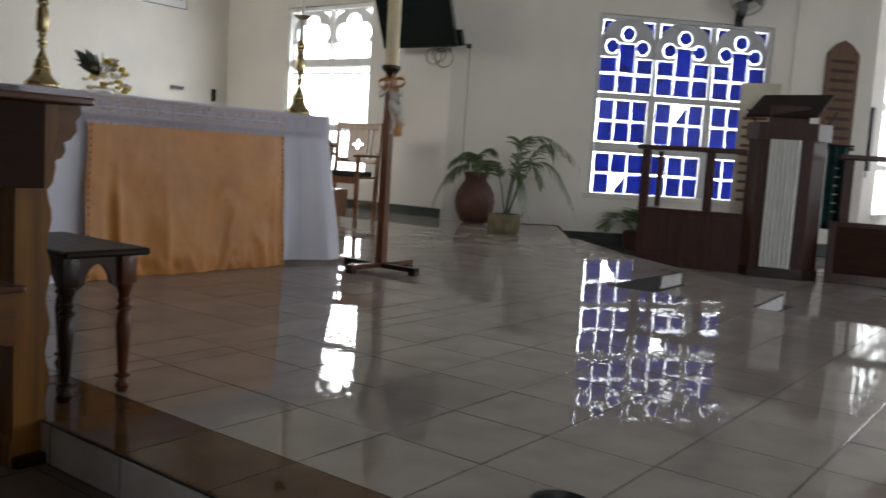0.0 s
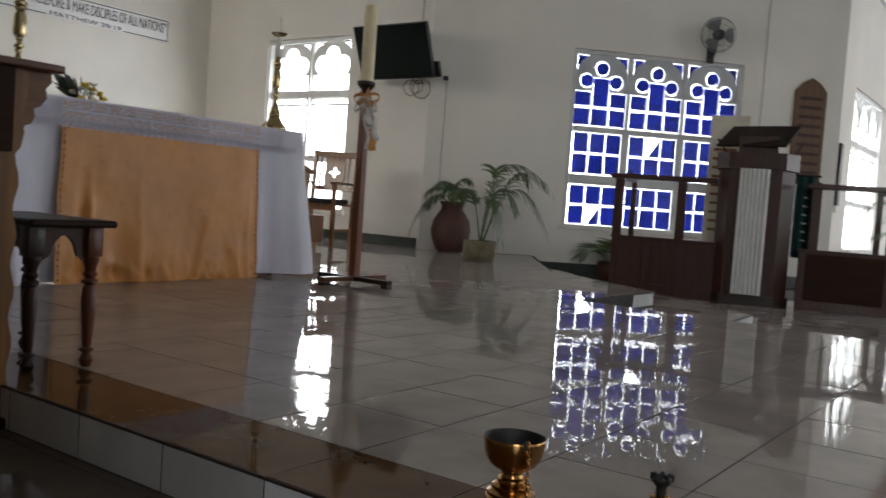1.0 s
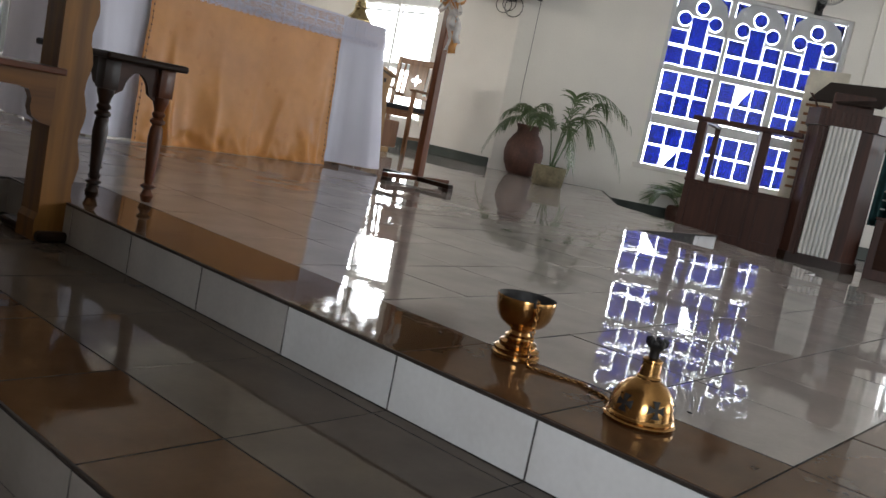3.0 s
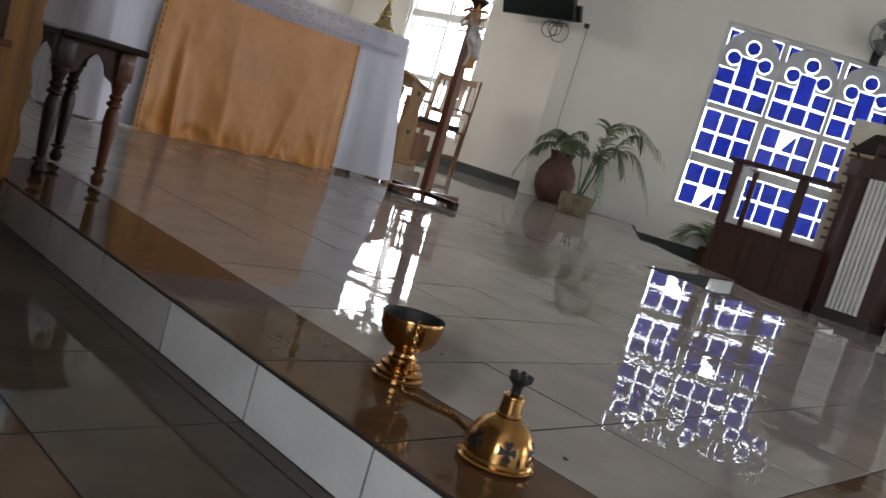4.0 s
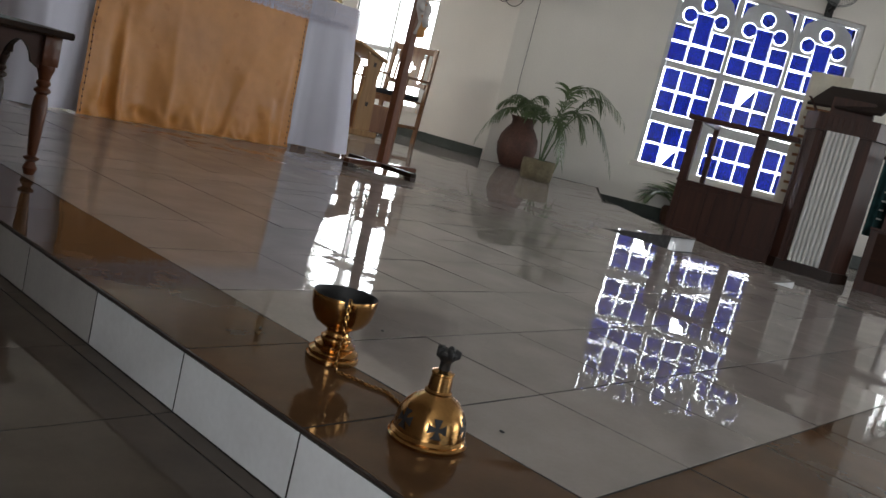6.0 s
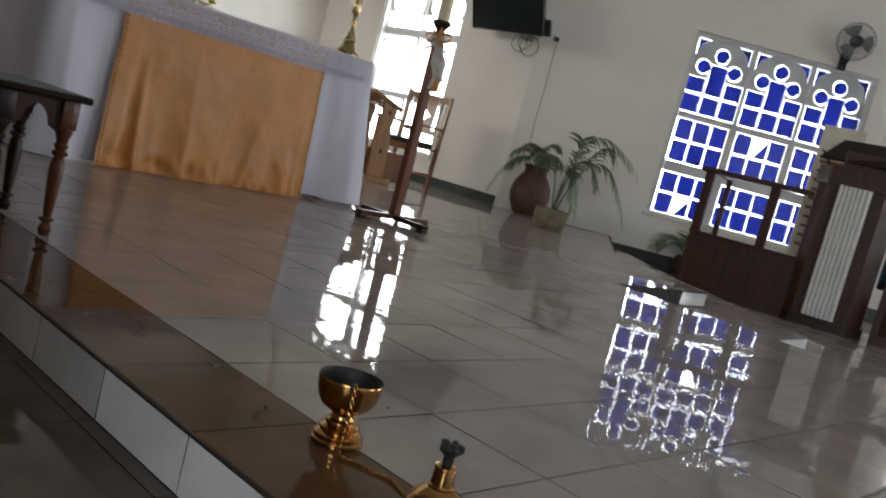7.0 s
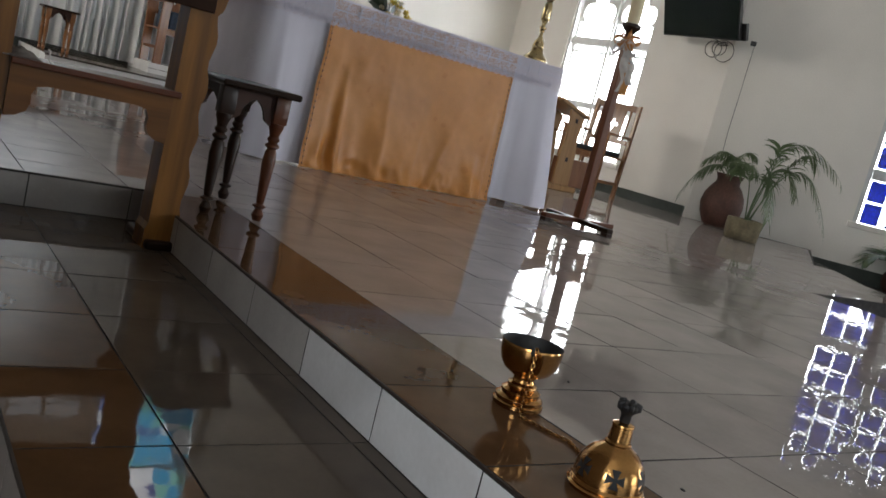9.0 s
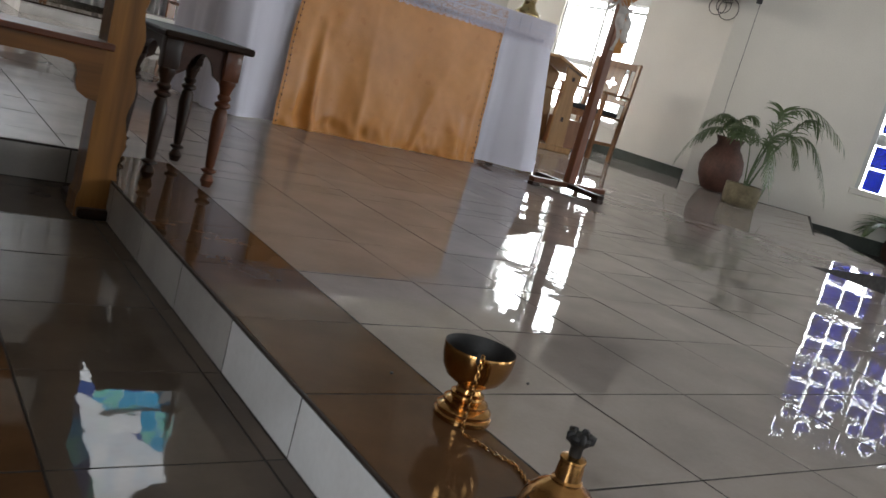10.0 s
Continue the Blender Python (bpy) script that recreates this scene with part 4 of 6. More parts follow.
knot = part("bow_knot", lathe(bmesh.new(), [(0, -0.03), (0.024, -0.015), (0.028, 0.005), (0.02, 0.025), (0, 0.032)], 14, (-0.045, -0.03, 1.22)), M_ORANGE, pc, "orange ribbon knot tied to the post", smooth=60)
band = [(0.042 * math.cos(a), 0.042 * math.sin(a), 1.215 + 0.01 * math.sin(3 * a)) for a in [2 * math.pi * k / 20 for k in range(21)]]
part("band", ribbon(band, 0.06, (0, 0, 1)), M_ORANGE, knot, "orange ribbon round the post", smooth=180)
rb = random.Random(8)
for k, (ang, ln, up) in enumerate(((0, 0.10, 0.02), (-25, 0.10, -0.03), (180, 0.07, 0.0), (215, 0.08, -0.04), (60, 0.06, 0.02), (130, 0.05, 0.0), (-50, 0.12, -0.05))):
    c, q = math.cos(radians(ang)), math.sin(radians(ang))
    r3 = Vector((0.61, -0.79, 0))
    f3 = Vector((-0.79, -0.61, 0))
    loop = []
    for i in range(13):
        w = 2 * math.pi * i / 12
        along, across2 = ln * (1 - math.cos(w)) / 2, 0.030 * math.sin(w)
        v = r3 * (c * along) + Vector((0, 0, 1)) * (q * along * 0.7 + up * along / ln + across2) + f3 * (0.03 + 0.035 * math.sin(w / 2) + rb.uniform(-0.006, 0.006))
        loop.append(Vector((-0.030, -0.022, 1.22)) + v)
    part("bow_loop", ribbon(loop, 0.045, f3 + Vector((0, 0, 0.3))), (M_ORANGE, M_GAUZE, M_ORANGE, M_GAUZE, M_ORANGE, M_ORANGE, M_GAUZE)[k], knot, "crumpled ribbon loop", smooth=180)
for k, (off, ln, mat) in enumerate(((0.05, 0.31, M_GAUZE), (0.075, 0.33, M_ORANGE), (0.09, 0.26, M_GAUZE), (0.03, 0.17, M_GAUZE))):
    pts = [Vector((-0.05, -0.045, 1.22)) + Vector((0.61, -0.79, 0)) * (off * (i / 8) ** 0.6 + 0.012 * math.sin(i * 1.3 + k)) + Vector((-0.79, -0.61, 0)) * (0.02 * math.sin(i * 0.9 + k)) + Vector((0, 0, -ln * i / 8)) for i in range(9)]
    part("ribbon_tail", ribbon(pts, 0.055 - 0.006 * k, (0.61, -0.79, 0.15)), mat, knot, "hanging ribbon tail", smooth=180)

# ---------------------------------------------------------------- thurible
def lathe_part(name, prof, mat, parent, label="", seg=40, smooth=35, centre=(0, 0, 0)):
    bm = bmesh.new()
    lathe(bm, prof, seg, centre)
    return part(name, bm, mat, parent, label, smooth)


BOWL = (0.250, -0.092)
cen = thing("censer_bowl", "open copper-brass censer bowl with a sooty inside on the brown tile", "censer", pose(*BOWL, 0.001))
lathe_part("foot", [(0, 0), (0.046, 0), (0.0495, 0.003), (0.0495, 0.010), (0.0455, 0.013), (0.0470, 0.016), (0.0470, 0.020), (0.0420, 0.024), (0.0365, 0.026), (0.0385, 0.029), (0.0385, 0.033), (0.0330, 0.037), (0.0275, 0.039), (0.0295, 0.042), (0.0290, 0.046), (0.0230, 0.050), (0.0205, 0.0565)], M_COPPER, cen)
bowl = lathe_part("bowl", [(0.0205, 0.0555), (0.0215, 0.060), (0.031, 0.065), (0.046, 0.075), (0.055, 0.089), (0.0592, 0.105), (0.0603, 0.115), (0.0608, 0.122), (0.0608, 0.1265), (0.0602, 0.128)], M_COPPER, cen)
lathe_part("liner", [(0.0603, 0.1282), (0.0590, 0.1265), (0.0575, 0.119), (0.054, 0.104), (0.046, 0.088), (0.030, 0.076), (0, 0.072)], M_SOOT, bowl, "soot-black inside with ash")
bm = bmesh.new()
for k in range(14):
    a, r = k * 2.4, 0.006 + 0.032 * ((k * 0.37) % 1)
    lathe(bm, [(0, -0.006), (0.008, -0.003), (0.007, 0.004), (0, 0.007)], 6, (r * math.cos(a), r * math.sin(a), 0.086))
part("charcoal", bm, M_SOOT, bowl, "burnt charcoal pieces")
part("lug", tube(bmesh.new(), [(-0.036, -0.046, 0.118), (-0.041, -0.049, 0.124), (-0.038, -0.046, 0.133), (-0.034, -0.042, 0.128)], 0.003, 8), M_SOOT, bowl, "black lug on the rim", smooth=60)

LID = (0.172, -0.422)
lid = thing("censer_cover", "domed copper-brass censer cover pierced with crosses standing on the brown tile", "censer cover", pose(*LID, 0.001))
DOME = [(0.058, 0.0), (0.062, 0.002), (0.063, 0.007), (0.059, 0.010), (0.0605, 0.013), (0.059, 0.016), (0.0570, 0.018), (0.0560, 0.030), (0.0530, 0.044), (0.046, 0.058), (0.036, 0.069), (0.025, 0.076), (0.021, 0.079)]
dome = lathe_part("dome", DOME, M_COPPER, lid, seg=56)
lathe_part("neck", [(0.021, 0.0785), (0.0215, 0.082), (0.0185, 0.085), (0.0175, 0.100), (0.0165, 0.108), (0.018, 0.110), (0.0175, 0.113), (0.011, 0.116), (0, 0.117)], M_COPPER, lid)
lathe_part("knob", [(0, 0.116), (0.0085, 0.116), (0.0085, 0.128), (0.0105, 0.131), (0.0150, 0.136), (0.0160, 0.142), (0.0140, 0.146), (0.0060, 0.147), (0, 0.145)], M_SOOT, lid, "black burnt knob", seg=20)
for a in (20, 92, 164, 236, 308):
    c, q = math.cos(radians(a)), math.sin(radians(a))
    part("knob_ear", tube(bmesh.new(), [(0.010 * c, 0.010 * q, 0.137), (0.0165 * c, 0.0165 * q, 0.141), (0.0175 * c, 0.0175 * q, 0.146), (0.010 * c, 0.010 * q, 0.148)], 0.0045, 7), M_SOOT, lid, "burnt lug on the knob", smooth=60)


def dome_at(a, z, out=0.0006):
    for (r0, z0), (r1, z1) in zip(DOME[6:], DOME[7:]):
        if z0 <= z <= z1:
            r = r0 + (r1 - r0) * (z - z0) / (z1 - z0)
            return Vector(((r + out) * math.cos(a), (r + out) * math.sin(a), z + out * 0.4))
    return Vector((0.06 * math.cos(a), 0.06 * math.sin(a), z))


for k in range(6):
    a0 = radians(-128 + 60 * k)
    bm = bmesh.new()
    for arm in range(4):
        out, nseg = [], 4
        ca, sa = math.cos(arm * math.pi / 2), math.sin(arm * math.pi / 2)

        def cross_at(u, v, ca=ca, sa=sa):
            x, z = ca * u - sa * v, sa * u + ca * v
            return dome_at(a0 + x / 0.053, 0.039 + z)
        rows = []
        for i in range(nseg + 1):
            u = 0.0145 * i / nseg
            half = 0.0023 + 0.0056 * (i / nseg) ** 1.6
            rows.append((bm.verts.new(cross_at(u, -half)), bm.verts.new(cross_at(u, half))))
        for (a, b), (c, d) in zip(rows, rows[1:]):
            bm.faces.new((a, b, d, c))
    part("cross_opening", bm, M_SOOT, dome, "dark cross-shaped smoke hole")


def chain(pts, link=0.0088):
    """Interlocked small rings along a path."""
    pts = [Vector(p) for p in pts]
    out, d, i, flip = [], 0.0, 0, 0
    seg = [(b - a).length for a, b in zip(pts, pts[1:])]
    total, s = sum(seg), 0.0
    while s < total:
        d, i = s, 0
        while i < len(seg) - 1 and d > seg[i]:
            d -= seg[i]
            i += 1
        p, t = pts[i].lerp(pts[i + 1], d / seg[i]), (pts[i + 1] - pts[i]).normalized()
        n = t.orthogonal().normalized()
        n = n if flip else t.cross(n)
        ring = [p + t * (0.55 * link * math.cos(q)) + n * (0.33 * link * math.sin(q)) for q in [2 * math.pi * k / 10 for k in range(11)]]
        bm = bmesh.new()
        tube(bm, ring, link * 0.17, 5, False)
        out.append(bm)
        flip, s = 1 - flip, s + link * 0.82
    return out


ch = thing("censer_chain", "thin brass chain lying between censer bowl and lid", "chain")
for bm in chain([(0.217, -0.141, 0.130), (0.212, -0.147, 0.10), (0.210, -0.149, 0.06), (0.209, -0.150, 0.02), (0.210, -0.153, 0.004), (0.222, -0.178, 0.003), (0.230, -0.215, 0.003), (0.245, -0.25, 0.003), (0.235, -0.285, 0.003), (0.225, -0.32, 0.003), (0.205, -0.345, 0.003), (0.20, -0.358, 0.006)]):
    part("link", bm, M_COPPER, ch, smooth=60)

rng = random.Random(11)
for x, y in ((0.507, 0.042), (0.211, 0.082), (0.342, -0.439)):
    bm = bmesh.new()
    lathe(bm, [(0, 0), (0.0042, 0.001), (0.0036, 0.003), (0, 0.004)], 7, squash=(1.5, 0.8))
    tagged(part("charcoal_crumb", bm, M_SOOT, None, "tiny black charcoal crumb on the tiles", m=pose(x, y, 0.0, 0, 0, rng.random() * 90)), category="crumb", group="crumbs by the censer")

# ---------------------------------------------------------------- stool
TURN_LEG = [(0.0, 0), (0.012, 0), (0.015, 0.010), (0.018, 0.022), (0.013, 0.034), (0.010, 0.042), (0.019, 0.050), (0.019, 0.056), (0.010, 0.062), (0.012, 0.075), (0.0145, 0.12), (0.017, 0.17), (0.019, 0.21), (0.016, 0.245), (0.012, 0.255), (0.020, 0.263), (0.020, 0.270), (0.012, 0.278), (0.017, 0.287), (0.017, 0.293), (0.013, 0.300), (0.016, 0.316), (0.021, 0.332), (0.021, 0.345)]


def arch_apron(length, h):
    out = [(0, 0), (0, h), (length, h), (length, 0)]
    for k in range(13):
        u = 1 - k / 12
        out.append((0.028 + (length - 0.056) * u, 0.018 + (h - 0.045) * math.sin(math.pi * u) ** 0.6))
    return [(x, z) for x, z in out]


def small_stool(m, label, group="", mat=None, h=0.459, w=0.35, d=0.52):
    st = thing("stool", label, "stool", m, group)
    k = h / 0.459
    part("top", boxes((0, w, 0, d, h - 0.022, h), bevel=0.007), M_DARKX, st)
    ix, iy = 0.16 * w, 0.14 * d
    legs = [(ix, iy), (w - ix, iy), (ix, d - iy), (w - ix, d - iy)]
    for n, (lx, ly) in enumerate(legs):
        bm = bmesh.new()
        lathe(bm, [(r * 1.22, z * k) for r, z in TURN_LEG], 18, (lx, ly, 0))
        box(bm, lx - 0.025, lx + 0.025, ly - 0.025, ly + 0.025, 0.345 * k, h - 0.021, bevel=0.002)
        part("leg", bm, mat or (M_REDLEG if n == 1 else M_DARKWOOD), st, "turned leg", 35)
    L = w - 2 * ix - 0.042
    for ly in (iy, d - iy):
        part("apron", plate(arch_apron(L, 0.105), [], -0.008, 0.008), M_REDAPRON, st, "arched apron", m=pose(ix + 0.021, ly, h - 0.022 - 0.105))
    L2 = d - 2 * iy - 0.042
    for lx in (ix, w - ix):
        part("apron", plate(arch_apron(L2, 0.105), [], -0.008, 0.008), M_DARKWOOD, st, "arched apron", m=Matrix.Translation((lx, iy + 0.021, h - 0.022 - 0.105)) @ pose(0, 0, 0, 0, 0, 90))
    return st


M_REDLEG = wood("red-brown turned wood", (0.115, 0.036, 0.013), (0.055, 0.016, 0.007), 0.32, 0.15)
M_REDAPRON = wood("red-brown stained board", (0.058, 0.02, 0.010), (0.035, 0.012, 0.006), 0.48, 0.05, along="x")
small_stool(pose(0.078, 1.40, 0), "small dark wooden stool with turned legs on the chancel edge", h=0.449, w=0.272, d=0.49)
small_stool(pose(0.66, 8.95, 0.122), "small wooden stool with turned legs before the curtain", mat=M_CHAIR, h=0.46, w=0.36, d=0.36)

# ---------------------------------------------------------------- credence table
ct = thing("credence_table", "tall pine side table with a red-brown top on the lower step", "table", pose(0, 0, -STEP))
part("tabletop", boxes((-0.60, 0.115, 1.325, 1.66, 0.968, 0.990), bevel=0.006), M_REDWOOD, ct, "red-brown polished top board")
part("apron", boxes((-0.545, -0.012, 1.345, 1.364, 0.745, 0.969), bevel=0.003), M_APRON, ct, "deep dark apron board")
part("apron", boxes((-0.53, -0.03, 1.58, 1.60, 0.77, 0.969), bevel=0.003), M_APRON, ct, "deep dark apron board")


def post_outline():
    """A square post whose outer edge is cut in shallow scallops, with a thicker foot."""
    outer = [(0.110, 0.0), (0.110, 0.06), (0.096, 0.08)]
    for k in range(25):
        z = 0.08 + 0.66 * k / 24
        outer.append((0.092 + 0.007 * math.cos(6.283 * 4.5 * k / 24), z))
    outer += [(0.100, 0.76), (0.108, 0.80), (0.100, 0.84), (0.112, 0.90), (0.112, 0.969)]
    return [(-0.008, 0.0), (-0.008, 0.06), (0.0, 0.08), (0.0, 0.969)][::-1] + outer


for x, sx in ((-0.080, 1), (-0.528, -1)):
    bm = plate([(x + sx * a, z) for a, z in post_outline()], [], 1.365, 1.475)
    part("post", bm, M_PINE, ct, "golden pine post with a scalloped edge")
    lo, hi = min(x, x + sx * 0.11), max(x, x + sx * 0.11)
    part("shoe", boxes((lo - 0.004, hi + 0.004, 1.335, 1.60, 0.0, 0.03), bevel=0.01), M_DARKX, ct, "dark foot")
part("shelf", boxes((-0.530, -0.062, 1.338, 1.56, 0.474, 0.493), bevel=0.004), M_REDWOOD, ct, "red-brown shelf board")


def rail_outline():
    x0, x1, zt = -0.527, -0.081, 0.475
    pts = [(x0, zt), (x1, zt), (x1, 0.330), (x1 - 0.030, 0.336), (x1 - 0.056, 0.352), (x1 - 0.064, 0.375), (x1 - 0.062, 0.400), (x1 - 0.072, 0.422), (x1 - 0.10, 0.429)]
    return pts + [(x0 + x1 - x, z) for x, z in reversed(pts[2:])]


part("rail", plate(rail_outline(), [], 1.355, 1.385), M_PINEX, ct, "shaped golden pine rail with brackets")
for sx, x, far in ((1, 0.026, 0.09), (-1, -0.634, 0.0)):
    out = [(0, 0.9675), (0.075, 0.9675), (0.078, 0.945), (0.062, 0.925), (0.066, 0.90), (0.048, 0.875), (0.030, 0.868), (0.034, 0.845), (0.024, 0.825), (0.008, 0.82), (0, 0.80)]
    bm = plate([(x + sx * a, z) for a, z in out], [], 1.375, 1.465)
    part("bracket", bm, M_PINEX, ct, "carved scalloped bracket below the top")
rag = thing("crumpled_rag", "small crumpled grey rag on the table's shelf", "rag", pose(-0.50, 1.42, 0.376))
part("cloth", sheet(lambda u, v: Vector(((u - 0.5) * 0.10, (v - 0.5) * 0.13, 0.002 + 0.030 * max(0, math.sin(math.pi * u)) * max(0, math.sin(math.pi * v)) * (0.6 + 0.9 * noise.noise((u * 4, v * 5, 2.0))))), 26, 30, 0.002), M_RAG, rag, smooth=60)
clip = thing("metal_clip", "thin bright metal clip standing on the table's shelf", "clip", pose(-0.435, 1.355, 0.376))
part("wire", tube(bmesh.new(), [(0.012, 0.004, 0.002), (0.004, 0, 0.003), (0, 0, 0.008), (0, 0, 0.034), (-0.006, 0.002, 0.038)], 0.0022, 7), M_FRAME, clip, smooth=60)

# ---------------------------------------------------------------- chairs
def cross_hole(cx, cz, s):
    """A cross with pointed leaf-shaped arms."""
    pts = []
    for k in range(4):
        c, q = math.cos(k * math.pi / 2), math.sin(k * math.pi / 2)
        for u, v in ((0.16, -0.16), (0.55, -0.30), (1.0, 0.0), (0.55, 0.30)):
            pts.append((cx + s * (c * u - q * v), cz + s * (q * u + c * v)))
    return pts


def armchair(m, label, cushion=M_CUSHION, w=0.62, seat=0.50, back=1.09, legs=M_CHAIR, lw=0.045, soft=0.05):
    c = thing("armchair", label, "chair", m, "chancel chairs")
    d = 0.52
    for x in (0.0, w - lw):
        part("leg", boxes((x, x + lw, 0, 0.045, 0, 0.72), bevel=0.005), legs, c)
        bm = bmesh.new()
        box(bm, x, x + lw, d - 0.045, d, 0, back, bevel=0.005)
        for v in bm.verts:
            if v.co.z > 0.5:
                v.co.y += (v.co.z - 0.5) * 0.13
        part("back_post", bm, legs, c)
        part("arm", boxes((x - 0.012, x + lw + 0.012, -0.03, d + 0.02, 0.72, 0.748), bevel=0.008), legs, c)
        part("stretcher", boxes((x + 0.012, x + 0.033, 0.045, d - 0.045, 0.17, 0.205), bevel=0.003), legs, c)
    part("seat_rail", boxes((0.045, w - 0.045, 0.008, 0.035, seat - 0.085, seat - 0.03), bevel=0.003), legs, c)
    part("seat", boxes((0.006, w - 0.006, 0.0, d - 0.01, seat - 0.03, seat - 0.008), bevel=0.005), legs, c)
    bm = bmesh.new()
    box(bm, lw + 0.005, w - lw - 0.005, 0.0, d - 0.05, seat - 0.01, seat + soft, bevel=0.022, seg=3)
    part("cushion", bm, cushion, c, "dark seat cushion", 60)
    lean = Matrix.Translation((0, d - 0.03, seat)) @ pose(0, 0, 0, -7.4, 0, 0)
    part("splat", plate(rect(w / 2 - 0.13, w / 2 + 0.13, 0.20, back - seat - 0.075), [cross_hole(w / 2, 0.37, 0.075)], 0, 0.018), legs, c, "back panel with a cross cut through", m=lean)
    part("top_rail", boxes((0.04, w - 0.04, -0.003, 0.024, back - seat - 0.08, back - seat - 0.005), bevel=0.006), legs, c, m=lean)
    part("back_rail", boxes((0.04, w - 0.04, 0.0, 0.02, 0.15, 0.205), bevel=0.004), legs, c, m=lean)
    for x in (0.10, w - 0.125):
        part("spindle", boxes((x, x + 0.025, 0.002, 0.018, 0.20, back - seat - 0.075), bevel=0.003), legs, c, m=lean)
    return c


armchair(pose(5.854, 6.40, 0, 0, 0, -74), "brown oak armchair with cross-cut back and black cushion", w=0.60, back=1.13)
armchair(pose(1.92, 9.20, 0.24, 0, 0, 4), "red-brown armchair with a dark blue seat before the curtain", M_BLUESEAT, w=0.62, seat=0.43, back=1.0, legs=M_KNEEL, lw=0.10, soft=0.20)

pd = thing("kneeling_desk", "pale pine kneeling desk with a sloped top before the armchair", "kneeling desk", pose(5.275, 6.18, 0, 0, 0, -95))
side = [(0.10, 0.06), (0.31, 0.06), (0.30, 0.40), (0.27, 0.60), (0.30, 0.80), (0.10, 0.875), (0.13, 0.60), (0.10, 0.40)]
for x in (0.0, 0.39):
    bm = plate(side, [], 0, 0.03)
    for v in bm.verts:
        v.co = Vector((x + v.co.y, v.co.x, v.co.z))
    bmesh.ops.recalc_face_normals(bm, faces=bm.faces)
    panel = part("side_panel", bm, M_PALEPINE, pd)
    for z in (0.32, 0.74):
        part("peg", boxes((x - 0.006 if x == 0 else x + 0.028, x + 0.002 if x == 0 else x + 0.037, 0.185, 0.215, z, z + 0.045), bevel=0.002), M_DARKWOOD, panel, "dark wedge through the panel")
    part("foot_rail", boxes((x - 0.012, x + 0.042, 0.0, 0.42, 0.0, 0.062), bevel=0.008), M_PALEPINE, pd)
bm = bmesh.new()
box(bm, -0.03, 0.45, -0.21, 0.21, -0.016, 0.016, bevel=0.005, m=Matrix.Translation((0, 0.145, 0.885)) @ pose(0, 0, 0, -18, 0, 0))
part("sloped_top", bm, M_PALEPINE, pd)
part("book_shelf", boxes((0.029, 0.391, 0.14, 0.27, 0.62, 0.638), bevel=0.003), M_PINEX, pd)
part("kneeler", boxes((0.032, 0.388, 0.30, 0.55, 0.06, 0.36), bevel=0.012), M_KNEEL, pd, "red-brown kneeling box")

# ---------------------------------------------------------------- television
TV = Matrix.Translation((7.05, 5.98, 2.40)) @ pose(0, 0, 0, 0, 0, -90) @ pose(0, 0, 0, 21, 0, 0)
tv = thing("television", "black flat television tilted down on a wall bracket, switched off", "television", TV)
part("housing", boxes((-0.575, 0.575, 0.0, 0.055, -0.335, 0.335), bevel=0.008), M_BLACK, tv)
part("screen", boxes((-0.56, 0.56, -0.003, 0.001, -0.315, 0.322)), M_SCREEN, tv, "dark glossy screen")
part("back_box", boxes((-0.30, 0.30, 0.054, 0.10, -0.24, 0.20), bevel=0.01), M_BLACK, tv)
part("bracket_arm", boxes((-0.03, 0.03, 0.09, 0.46, -0.03, 0.03), bevel=0.004), M_BLACK, tv, "black bracket arm to the wall")
part("decoder_box", boxes((0.42, 0.63, 0.058, 0.10, -0.34, -0.15), bevel=0.006), M_BLACK, tv, "black decoder box behind the screen")
cab = thing("television_cable", "black cables looping below the television and along the wall", "cable")
tube_pts = [(7.70, 5.60, 2.15), (7.688, 5.592, 1.6), (7.683, 5.597, 1.1), (7.69, 5.59, 0.75)]
part("cable", tube(bmesh.new(), tube_pts, 0.0032, 6), M_BLACK, cab, smooth=60)
part("cable", tube(bmesh.new(), [(7.50, 5.90, 2.66), (7.51, 5.89, 3.3), (7.52, 5.88, 4.2)], 0.006, 6), M_BLACK, cab, smooth=60)
for k, (r, up) in enumerate(((0.10, 0.0), (0.085, 0.02), (0.12, -0.01))):
    c = Vector((7.38 + 0.04 * k, 5.90 - 0.05 * k, 2.02 + up))
    d = Vector((0.61, -0.79, 0))
    ring = [c + d * (r * 0.9 * math.sin(w)) + Vector((0, 0, r * math.cos(w))) + Vector((0.005 * q, 0.006 * q, 0)) for q, w in [(q, 0.45 * q) for q in range(17)]]
    part("cable", tube(bmesh.new(), [c + Vector((-0.10, 0.04, 0.13))] + ring + [Vector((7.70, 5.60, 2.165))], 0.005, 6), M_BLACK, cab, "coiled spare cable", smooth=60)
tagged(part("wall_socket", boxes((0.17, 0.235, -0.025, -0.002, 2.145, 2.20), bevel=0.004), M_BLACK, None, "small black socket on the wall by the cable", m=DIAG), category="socket")

